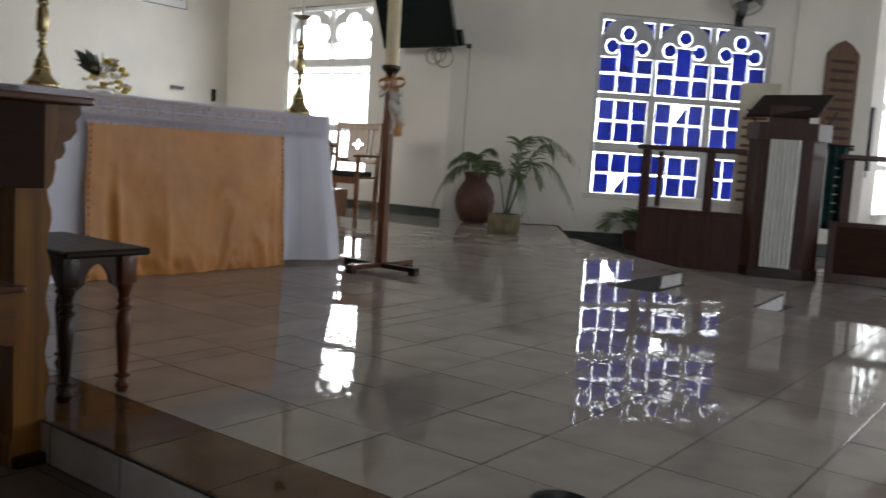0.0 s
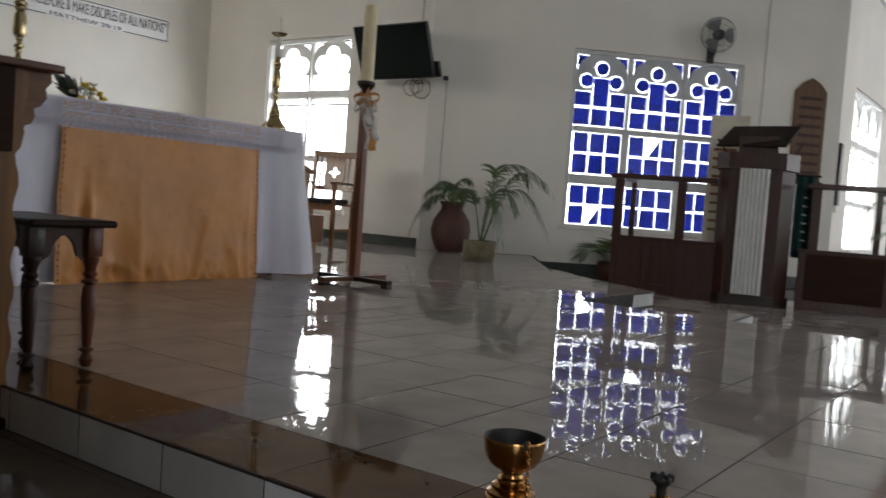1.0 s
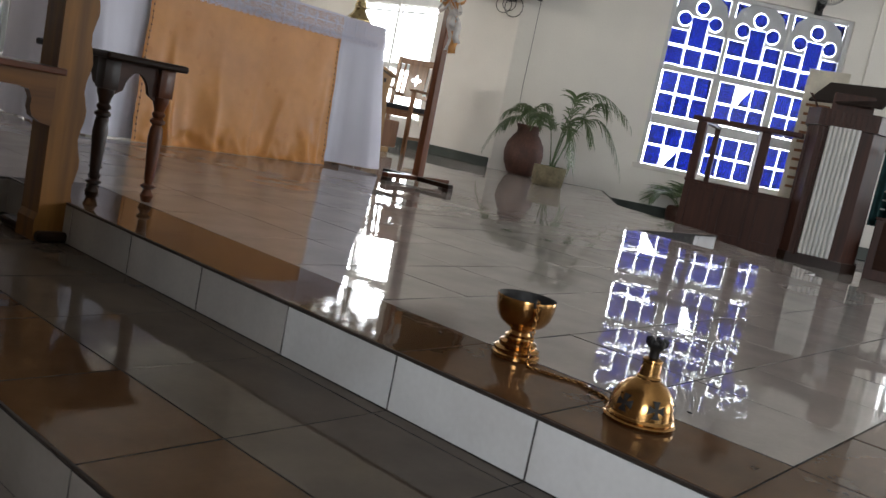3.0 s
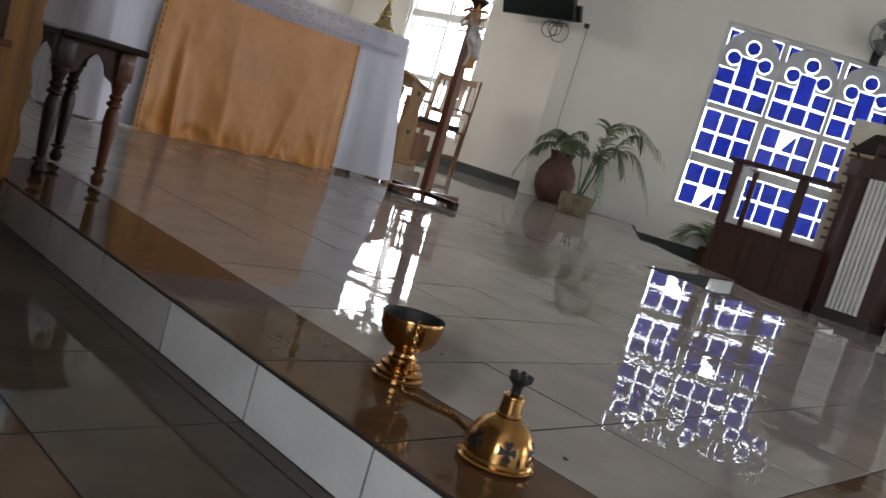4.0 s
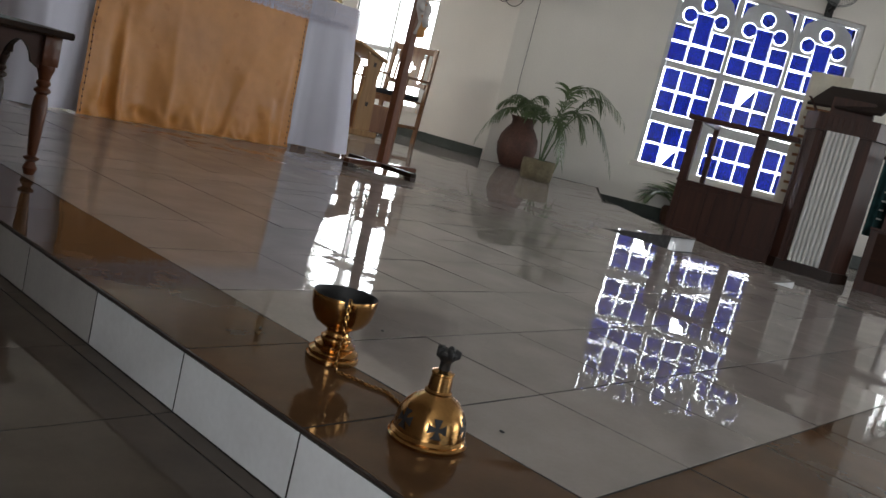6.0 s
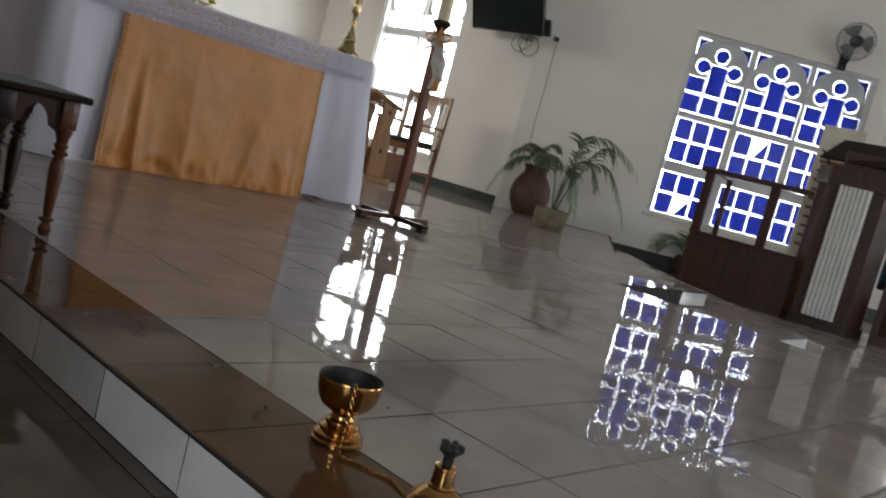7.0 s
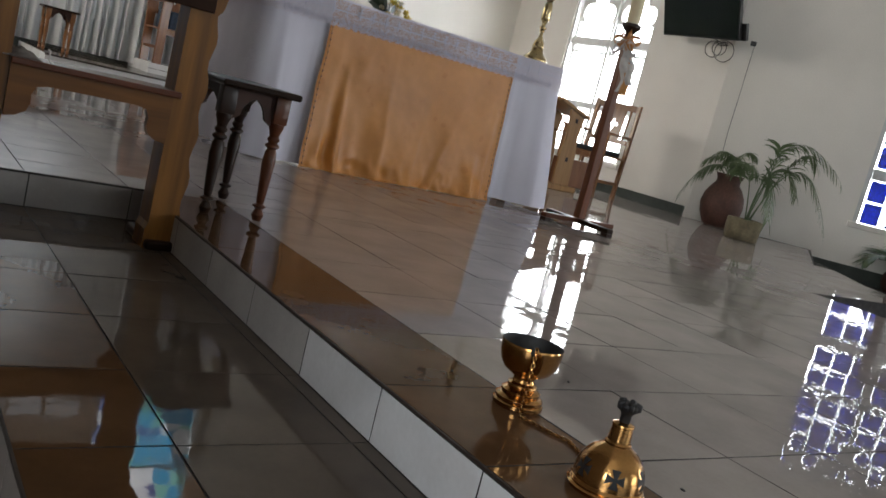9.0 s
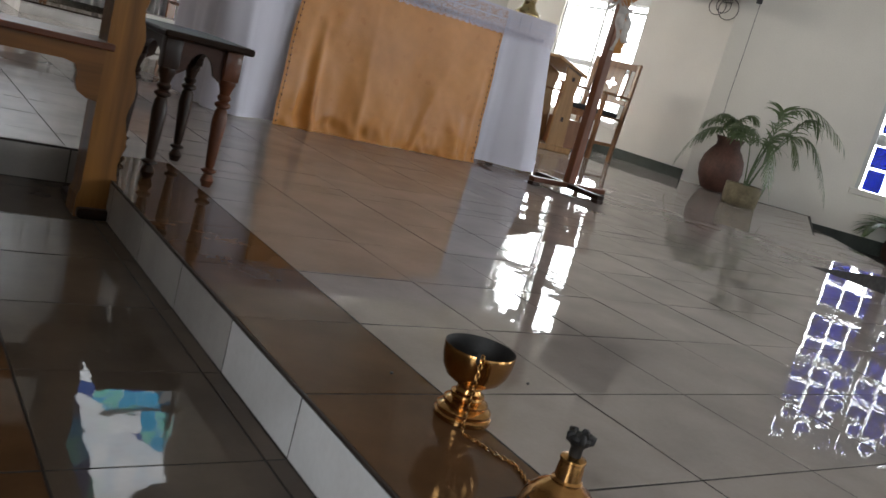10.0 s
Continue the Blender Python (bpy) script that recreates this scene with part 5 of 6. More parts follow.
# ---------------------------------------------------------------- wall sign
SG = pose(5.52, YB - 0.001, 2.873)
sg = thing("scripture_sign", "long white sign with blue lettering on the back wall", "sign", SG)
part("board", boxes((-1.27, 1.27, -0.012, 0, -0.205, 0.125), bevel=0.003), M_SIGN, sg)
for x0, x1, z0, z1 in ((-1.255, 1.255, 0.097, 0.109), (-1.255, -1.243, -0.19, 0.097), (1.243, 1.255, -0.19, 0.097), (-1.243, -0.62, -0.19, -0.178), (0.52, 1.243, -0.19, -0.178)):
    part("border", boxes((x0, x1, -0.0145, -0.0118, z0, z1)), M_INK, sg)
written("lettering", "\u201cGO YE THEREFORE & MAKE DISCIPLES OF ALL NATIONS\u201d", 0.20, M_INK, sg, pose(0, -0.0150, -0.012, 90, 0, 0), 2.42)
written("lettering", "MATTHEW 28:19", 0.078, M_INK, sg, pose(-0.05, -0.0150, -0.163, 90, 0, 0), 1.05)

tagged(part("wall_hook_rail", boxes((-0.11, 0.11, -0.03, -0.001, -0.025, 0.025), bevel=0.005), M_BLACK, None, "small dark hook rail on the back wall", m=pose(6.64, YB, 1.55)), category="hook rail")
tagged(part("wall_switch", boxes((-0.035, 0.035, -0.03, -0.001, -0.09, 0.09), bevel=0.004), M_BLACK, None, "narrow dark switch box by the wall's corner", m=pose(7.30, YB, 1.50)), category="switch")
tagged(part("notice_board", boxes((0, 0.15, -0.04, -0.001, 0.95, 1.81), bevel=0.005), M_BLACK, None, "narrow black notice board at the transept corner", m=pose(11.63, 1.73, 0)), category="notice board")

# ---------------------------------------------------------------- wall fan
M_FANGREY = material("dusty grey metal", (0.16, 0.17, 0.17), 0.5, vary=0.15, scale=12, bump=0.0003)
FAN = DIAG @ pose(3.72, 0, 3.02)
fan = thing("wall_fan", "dark wall fan with a wire cage", "fan", FAN)
part("wall_plate", boxes((-0.05, 0.05, -0.03, 0, -0.32, -0.12), bevel=0.006), M_BLACK, fan)
part("arm", tube(bmesh.new(), [(0, -0.02, -0.24), (0, -0.10, -0.22), (0.0, -0.16, -0.10), (0, -0.16, 0.0)], 0.028, 10), M_BLACK, fan, smooth=40)
FT = Matrix.Translation((0, -0.18, 0.02)) @ pose(0, 0, 0, 8, 0, -12)
bm = bmesh.new()
lathe(bm, [(0, 0.14), (0.06, 0.13), (0.075, 0.08), (0.07, 0.0), (0, -0.01)], 20, m=pose(0, 0, 0, 90, 0, 0))
part("motor", bm, M_BLACK, fan, smooth=40, m=FT)
bm = bmesh.new()
for k in range(3):
    a = k * 2.094
    prev = None
    for i in range(6):
        r = 0.05 + 0.15 * i / 5
        wd = 0.35 + 0.25 * math.sin(i / 5 * 2.4)
        row = [Vector((r * math.cos(a + s * wd), -0.06 + s * 0.02, r * math.sin(a + s * wd))) for s in (-1, 0, 1)]
        row = [bm.verts.new(v) for v in row]
        if prev:
            bm.faces.new((prev[0], prev[1], row[1], row[0]))
            bm.faces.new((prev[1], prev[2], row[2], row[1]))
        prev = row
part("blades", bm, M_FANGREY, fan, "grey fan blades at rest", m=FT)
bm = bmesh.new()
for r, y in ((0.225, -0.05), (0.21, -0.09), (0.21, -0.01), (0.14, -0.115), (0.06, -0.12)):
    tube(bm, [(r * math.cos(2 * math.pi * k / 28), y, r * math.sin(2 * math.pi * k / 28)) for k in range(29)], 0.0045 if r > 0.22 else 0.0025, 5, False)
for k in range(40):
    a = 2 * math.pi * k / 40
    c, s = math.cos(a), math.sin(a)
    tube(bm, [(0.05 * c, -0.12, 0.05 * s), (0.14 * c, -0.115, 0.14 * s), (0.21 * c, -0.09, 0.21 * s), (0.225 * c, -0.05, 0.225 * s), (0.21 * c, -0.01, 0.21 * s), (0.08 * c, 0.03, 0.08 * s)], 0.0016, 4, False)
part("cage", bm, M_FANGREY, fan, "wire cage", m=FT)

# ---------------------------------------------------------------- memorial board
M_BOARD = wood("dull brown board", (0.15, 0.085, 0.05), (0.10, 0.055, 0.032), 0.5, 0.0)
mb = thing("memorial_board", "pointed wooden memorial board on the slanting wall", "wall board", DIAG @ pose(5.22, -0.002, 0.04))
out = [(-0.23, 1.20), (0.23, 1.20), (0.23, 2.42), (0.12, 2.54), (0, 2.60), (-0.12, 2.54), (-0.23, 2.42)]
part("board", plate(out, [], -0.03, 0), M_BOARD, mb)
for k in range(9):
    part("name_bar", boxes((-0.17, 0.17, -0.036, -0.031, 1.30 + 0.125 * k, 1.345 + 0.125 * k)), M_PULPIT, mb, "dark bar of lettering")
part("ledge", boxes((-0.26, 0.26, -0.08, 0, 1.16, 1.20), bevel=0.005), M_PULPIT, mb)

# ---------------------------------------------------------------- pulpit
PU = Matrix.Translation((7.9, 1.75, 0)) @ pose(0, 0, 0, 0, 0, math.degrees(math.atan2(-0.964, 0.265)))
pu = thing("pulpit", "dark mahogany pulpit with a railed enclosure and a white fluted pilaster", "pulpit", PU)
for x0, x1 in ((-1.40, -0.32), (0.50, 1.37)):
    part("panel_wall", boxes((x0, x1, 0.02, 0.07, LOW, 0.36), bevel=0.004), M_PULPIT, pu)
    part("cap_rail", boxes((x0 - 0.01, x1 + 0.01, 0.0, 0.09, 0.36, 0.385), bevel=0.005), M_PULPIT, pu)
    n = 3
    if x0 > 0:
        part("infill_board", boxes((x0 + 0.07, x1 - 0.07, 0.014, 0.0205, LOW + 0.10, 0.34), bevel=0.002), M_APRON, pu, "dull black-brown board in the panel")
    for k in range(n if x0 < 0 else 0):
        a, b = x0 + (x1 - x0) * k / n + 0.03, x0 + (x1 - x0) * (k + 1) / n - 0.03
        part("panel", plate(rect(a, b, LOW + 0.08, 0.32), [rect(a + 0.035, b - 0.035, LOW + 0.115, 0.285)], 0.006, 0.021), M_PULPIT, pu, "raised moulding of the panel")
for x in (-1.40, -0.74, 0.58, 1.29):
    part("post", boxes((x, x + 0.09, 0.0, 0.09, 0.384, 1.0), bevel=0.005), M_PULPIT, pu)
for x0, x1 in ((-1.45, -0.35), (0.53, 1.40)):
    part("handrail", boxes((x0, x1, -0.06, 0.17, 1.0, 1.05), bevel=0.01), M_PULPIT, pu)
for x in (-1.40, 1.30):
    part("side_wall", boxes((x, x + 0.06, 0.071, 1.25, LOW, 0.36), bevel=0.004), M_PULPIT, pu)
    part("side_rail", boxes((x, x + 0.06, 0.10, 1.25, 1.005, 1.05), bevel=0.008), M_PULPIT, pu)
    part("post", boxes((x, x + 0.06, 1.19, 1.25, 0.359, 1.006), bevel=0.005), M_PULPIT, pu)
# projecting body of the pulpit
body = [(-0.34, 0.10), (-0.22, -0.10), (0.28, -0.10), (0.41, 0.10), (0.41, 0.45), (-0.34, 0.45)]
part("body", prism(bmesh.new(), body, LOW + 0.06, 1.16), M_PULPIT, pu)
for k in range(4):
    x = -0.33 + 0.05 * k
    part("reed", boxes((x, x + 0.03, 0.05 - 0.06 * k, 0.09 - 0.06 * k, LOW + 0.08, 1.15), bevel=0.008), M_PULPIT, pu, "moulded corner strip")
big = [(-0.37, 0.08), (-0.24, -0.15), (0.31, -0.15), (0.44, 0.08), (0.44, 0.48), (-0.37, 0.48)]
part("cornice", prism(bmesh.new(), big, 1.16, 1.33), M_PULPIT, pu, "fluted red-brown cornice")
for k in range(11):
    x = -0.23 + 0.049 * k
    part("dentil", boxes((x, x + 0.03, -0.158, -0.149, 1.18, 1.31), bevel=0.003), M_PULPIT, pu)
part("plinth", prism(bmesh.new(), [(x * 1.06, y * 1.06 - 0.01) for x, y in body], LOW, LOW + 0.10), M_DARKWOOD, pu)
# fluted pilaster
flute, nf = [], 7
for k in range(nf * 6 + 1):
    u = k / (nf * 6)
    flute.append((-0.125 + 0.29 * u, -0.160 + 0.030 * abs(math.sin(math.pi * nf * u)) ** 0.5 * -1))
part("pilaster", prism(bmesh.new(), flute + [(0.165, -0.095), (-0.125, -0.095)], -0.12, 1.162), M_WHITEPAINT, pu, "white fluted pilaster")
# reading desk
M_DESK = wood("matt black-brown wood", (0.022, 0.012, 0.009), (0.014, 0.008, 0.006), 0.75, 0.0, along="x")
bm = bmesh.new()
box(bm, -0.36, 0.36, -0.25, 0.25, -0.014, 0.014, bevel=0.006, m=Matrix.Translation((0.02, 0.10, 1.515)) @ pose(0, 0, 0, 0, 0, -19) @ pose(0, 0, 0, 29, 0, 0))
part("desk_top", bm, M_DESK, pu, "sloping dark reading board")
part("desk_block", boxes((-0.16, 0.22, -0.08, 0.26, 1.32, 1.50), bevel=0.006), M_PULPIT, pu)
for sx, x in ((-1, -0.30), (1, 0.38)):
    part("desk_bracket", plate([(x, 1.33), (x + 0.03, 1.33), (x + sx * 0.09, 1.46), (x + sx * 0.06, 1.46)], [], -0.05, 0.2), M_PULPIT, pu)

poster = thing("notice_poster", "pale paper notice on a board behind the pulpit", "poster", PU @ pose(-0.41, 0.75, 0))
part("board", boxes((-0.10, 0.32, 0, 0.02, 0.30, 1.80), bevel=0.003), M_PAPER, poster)
for k in range(10):
    part("text_bar", boxes((-0.05, 0.20 - 0.06 * (k % 3), -0.003, -0.0005, 0.50 + 0.10 * k, 0.53 + 0.10 * k)), M_CHAIR, poster, "faint bar of small print")
part("stand_post", boxes((0.08, 0.12, 0.02, 0.05, LOW, 1.2), bevel=0.004), M_DARKWOOD, poster)
part("stand_foot", boxes((-0.08, 0.28, -0.10, 0.16, LOW, LOW + 0.03), bevel=0.004), M_DARKWOOD, poster)

banner = thing("teal_banner", "dark teal cloth banner hung inside the pulpit rail", "banner", PU @ pose(0.53, 0.42, 0))
part("cloth", sheet(lambda u, v: Vector((-0.10 + 0.20 * u, 0.02 * math.sin(u * 14), 1.14 - 0.86 * v)), 24, 10, 0.004), M_TEAL, banner, smooth=60)
part("rod", tube(bmesh.new(), [(-0.14, 0, 1.15), (0.14, 0, 1.15)], 0.012, 8), M_BLACK, banner)
part("stand_pole", tube(bmesh.new(), [(0.0, 0.03, LOW), (0.0, 0.03, 1.16)], 0.012, 8), M_BLACK, banner)
for k in range(6):
    part("text_bar", boxes((-0.02, 0.03 - 0.008 * (k % 2), -0.028, -0.024, 0.46 + 0.09 * k, 0.475 + 0.09 * k)), M_WHITEPAINT, banner, "pale bar of lettering")


# ---------------------------------------------------------------- plants
def frond(bm, base, yaw, length, lift, droop, rng, leaflets=22, width=0.022, leaf_len=0.30):
    """An arching palm leaf: a rib with drooping leaflets on both sides."""
    d = Vector((math.cos(yaw), math.sin(yaw), 0))
    side = Vector((-d.y, d.x, 0))
    pts = []
    for k in range(15):
        s = k / 14
        pts.append(Vector(base) + d * (0.75 * length * s * math.cos(lift * (1 - s * 0.5))) + Vector((0, 0, length * (math.sin(lift) * s - droop * s * s * s))))
    tube(bm, pts, [0.007 * (1 - 0.8 * k / 14) for k in range(15)], 5)
    for k in range(leaflets):
        s = 0.28 + 0.72 * k / (leaflets - 1)
        i = min(13, int(s * 14))
        p = pts[i].lerp(pts[i + 1], s * 14 - i)
        t = (pts[i + 1] - pts[i]).normalized()
        ll = leaf_len * (0.45 + 0.75 * math.sin(math.pi * min(1, (s - 0.15) / 0.95))) * rng.uniform(0.85, 1.1)
        for sg2 in (-1, 1):
            out = (side * sg2 * 0.75 + t * 0.65 + Vector((0, 0, rng.uniform(-0.05, 0.22)))).normalized()
            q, prev = p.copy(), None
            wv = t.cross(out).cross(out).normalized()
            for j in range(5):
                f = j / 4
                wdt = width * math.sin(math.pi * (0.12 + 0.86 * f)) * 0.5
                a, b = bm.verts.new(q - wv * wdt), bm.verts.new(q + wv * wdt)
                if prev:
                    bm.faces.new((prev[0], prev[1], b, a))
                prev = (a, b)
                out = (out + Vector((0, 0, -0.16))).normalized()
                q = q + out * (ll / 4)


def palm(name, label, m, pot, pot_mat, fronds, seed, soil_r, soil_z):
    p = thing(name, label, "potted plant", m)
    bm = bmesh.new()
    lathe(bm, pot, 36)
    for v in bm.verts:
        v.co += v.co.normalized() * 0.006 * noise.noise(v.co * 7)
    part("pot", bm, pot_mat, p, smooth=45)
    bm = bmesh.new()
    lathe(bm, [(soil_r, soil_z), (soil_r * 0.5, soil_z + 0.012), (0, soil_z + 0.01)], 20)
    part("soil", bm, M_SOIL, p)
    rng2 = random.Random(seed)
    for k, (yaw, length, lift, droop) in enumerate(fronds):
        bm = bmesh.new()
        frond(bm, (0.03 * math.cos(yaw), 0.03 * math.sin(yaw), soil_z), radians(yaw), length, radians(lift), droop, rng2)
        part("frond", bm, M_LEAF, p, "arching feathery palm leaf")
    return p


def fan_out(n, length, seed, droop=(0.5, 0.9), lift=(45, 75), start=0.0):
    r = random.Random(seed)
    return [(start + k * 360 / n + r.uniform(-18, 18), length * r.uniform(0.75, 1.1), r.uniform(*lift), r.uniform(*droop)) for k in range(n)]


def bent_frond(bm, base, peak, tip, rng, leaflets=17, width=0.024, leaf_len=0.24):
    """A palm leaf that bends over: its rib passes base, peak and tip; long leaflets hang from both sides."""
    base, peak, tip = Vector(base), Vector(peak), Vector(tip)
    ctrl = peak * 2 - (base + tip) / 2
    N = 18
    pts = [base * (1 - k / N) ** 2 + ctrl * (2 * k / N * (1 - k / N)) + tip * (k / N) ** 2 for k in range(N + 1)]
    tube(bm, pts, [0.008 * (1 - 0.85 * k / N) for k in range(N + 1)], 5)
    for k in range(leaflets):
        s = 0.36 + 0.64 * k / (leaflets - 1)
        i = min(N - 1, int(s * N))
        p = pts[i].lerp(pts[i + 1], s * N - i)
        t = (pts[i + 1] - pts[i]).normalized()
        flat = t.cross(Vector((0, 0, 1)))
        side = flat.normalized() if flat.length > 0.05 else Vector((1, 0, 0))
        ll = leaf_len * (0.55 + 0.6 * math.sin(math.pi * min(1, (s - 0.2) / 0.9))) * rng.uniform(0.8, 1.12)
        for sg2 in (-1, 1):
            out = (side * sg2 * rng.uniform(0.55, 0.85) + t * rng.uniform(0.6, 0.9) + Vector((0, 0, rng.uniform(-0.1, 0.25)))).normalized()
            q, prev = p.copy(), None
            wv = t.cross(out).cross(out).normalized()
            sag = rng.uniform(0.16, 0.34)
            for j in range(6):
                f = j / 5
                wdt = width * (0.25 + 0.75 * math.sin(math.pi * min(1, 0.15 + 0.5 * f))) * (1 - f ** 3) * 0.5 + 0.0006
                a, b = bm.verts.new(q - wv * wdt), bm.verts.new(q + wv * wdt)
                if prev:
                    bm.faces.new((prev[0], prev[1], b, a))
                prev = (a, b)
                out = (out + Vector((0, 0, -sag))).normalized()
                q = q + out * (ll / 5)


def pot_plant(label, m, pot, pot_mat, soil, across, fronds, seed, sizes):
    """A plant in its pot; fronds as (base, peak, tip) in (across, away, up)."""
    p = thing("potted_palm", label, "potted plant", m)
    bm = bmesh.new()
    lathe(bm, pot, 36)
    for v in bm.verts:
        v.co += v.co.normalized() * 0.007 * noise.noise(v.co * 7)
    part("pot", bm, pot_mat, p, smooth=45)
    bm = bmesh.new()
    lathe(bm, [(soil[0], soil[1]), (soil[0] * 0.5, soil[1] + 0.012), (0, soil[1] + 0.01)], 20)
    part("soil", bm, M_SOIL, p)
    r = random.Random(seed)
    turn = pose(0, 0, soil[1], 0, 0, across)
    for base, peak, tip in fronds:
        bm = bmesh.new()
        bent_frond(bm, turn @ Vector(base), turn @ Vector(peak), turn @ Vector(tip), r, *sizes)
        part("frond", bm, M_LEAF, p, "arching feathery palm leaf")
    return p


BIGPOT = [(0, 0), (0.14, 0), (0.18, 0.03), (0.245, 0.16), (0.265, 0.28), (0.245, 0.40), (0.19, 0.50), (0.150, 0.55), (0.145, 0.60), (0.165, 0.64), (0.172, 0.66), (0.155, 0.66), (0.13, 0.60), (0.13, 0.55)]
pot_plant("feathery green palm in a large brown clay jar on the floor", pose(7.48, 5.22, 0), [(r * 0.92, z * 0.94) for r, z in BIGPOT], M_TERRA, (0.12, 0.565), -52, [
    ((0, 0, 0), (-0.14, 0.05, 0.22), (-0.32, 0.08, 0.16)), ((0, 0, 0), (-0.06, -0.10, 0.27), (-0.20, -0.22, 0.25)), ((0, 0, 0), (0.06, 0.04, 0.30), (0.20, 0.06, 0.33)),
    ((0, 0, 0), (0.10, -0.08, 0.20), (0.28, -0.14, 0.14)), ((0, 0, 0), (0.02, -0.14, 0.20), (0.06, -0.34, 0.10)), ((-0.03, 0, 0), (-0.26, -0.04, 0.10), (-0.50, -0.08, -0.30)),
    ((0, 0, 0), (0.0, 0.12, 0.26), (-0.05, 0.30, 0.20)), ((0, 0, 0), (-0.15, -0.10, 0.14), (-0.33, -0.20, -0.02))], 5, (20, 0.019, 0.18))
SMALLPOT = [(0, 0), (0.13, 0), (0.16, 0.04), (0.18, 0.13), (0.17, 0.21), (0.15, 0.235), (0.135, 0.235), (0.13, 0.19)]
LOWPOT = [(0, 0), (0.15, 0), (0.165, 0.015), (0.175, 0.11), (0.178, 0.20), (0.172, 0.215), (0.150, 0.215), (0.145, 0.16)]
pot_plant("green palm in a low mossy beige pot beside the jar", pose(6.60, 4.20, 0), LOWPOT, M_STONEPOT, (0.145, 0.17), -53, [
    ((0, 0.02, 0), (0.10, 0.10, 0.52), (0.12, 0.10, 0.82)), ((0.02, 0, 0), (0.20, 0.05, 0.84), (0.72, 0.08, 0.66)), ((0.03, -0.02, 0), (0.34, -0.05, 0.62), (0.72, -0.10, 0.14)),
    ((0, -0.03, 0), (0.08, -0.08, 0.50), (0.20, -0.16, 0.10)), ((0, 0.05, 0), (0.16, 0.14, 0.60), (0.40, 0.22, 0.40)), ((0.02, 0.03, 0), (0.30, 0.18, 0.72), (0.50, 0.25, 0.74)), ((0, 0, 0), (-0.10, 0.18, 0.52), (-0.22, 0.30, 0.56))], 9, (23, 0.020, 0.22))
palm("palm_behind_pulpit", "small green palm below the blue window", DIAG @ pose(2.45, -0.35, LOW), SMALLPOT, M_TERRA, fan_out(7, 0.60, 12, (0.3, 0.6), (40, 70)), 13, 0.13, 0.2)
palm("palm_in_white_pot", "tall feathery palm in a white pot on the lower floor", pose(9.6, -0.12, LOW), SMALLPOT, M_WHITEPAINT, fan_out(12, 2.0, 21, (0.30, 0.75), (52, 80), 60), 22, 0.13, 0.2)

sc = thing("partition_screen", "low pale grey partition board standing on the lower floor", "partition", pose(13.5, 1.16, LOW, 0, 0, -90))
part("board", boxes((0, 1.9, 0, 0.04, 0.06, 0.87), bevel=0.006), M_DADO, sc)
part("skirting", boxes((0.01, 1.89, -0.012, 0.05, 0.0, 0.062), bevel=0.004), M_BASE, sc, "dark skirting at its foot")
tagged(part("wall_switch_box", boxes((0.02, 0.10, -0.03, -0.001, 0.86, 0.94), bevel=0.004), M_FRAME, None, "small white switch box below the notice board", m=pose(11.63, 1.73, 0)), category="switch")


# flowers behind the altar
fs = thing("flower_pedestal", "slim wooden pedestal behind the altar", "pedestal", pose(3.85, 7.45, 0))
bm = bmesh.new()
lathe(bm, [(0, 0), (0.17, 0), (0.17, 0.03), (0.06, 0.06), (0.04, 0.12), (0.045, 0.6), (0.035, 0.9), (0.06, 1.06), (0.15, 1.09), (0.15, 1.115), (0, 1.115)], 24)
part("column", bm, M_CHAIR, fs, smooth=35)
fl = thing("flower_arrangement", "bouquet of yellow and cream flowers with dark leaves on a pedestal", "flowers", pose(3.85, 7.45, 1.116))
bm = bmesh.new()
lathe(bm, [(0, 0), (0.07, 0), (0.10, 0.04), (0.11, 0.12), (0.09, 0.14)], 20)
part("bowl", bm, M_WHITEPAINT, fl, smooth=40)
rf = random.Random(31)


def flower(bm, c, r):
    """A blossom of cupped petals round a small heart."""
    lathe(bm, [(0, -0.3 * r), (0.28 * r, 0), (0, 0.35 * r)], 7, c)
    for n, rr, up in ((6, 1.0, 0.25), (5, 0.8, 0.8)):
        for k in range(n):
            a = 2 * math.pi * k / n + up
            d = Vector((math.cos(a), math.sin(a), up)).normalized()
            q = Vector((-math.sin(a), math.cos(a), 0))
            tip = c + d * r * rr + Vector((0, 0, 0.25 * r))
            mid = c + d * r * rr * 0.6 - Vector((0, 0, 0.12 * r))
            vs = [bm.verts.new(v) for v in (c, mid - q * r * 0.42, tip - q * r * 0.2, tip + q * r * 0.2, mid + q * r * 0.42)]
            bm.faces.new(vs)


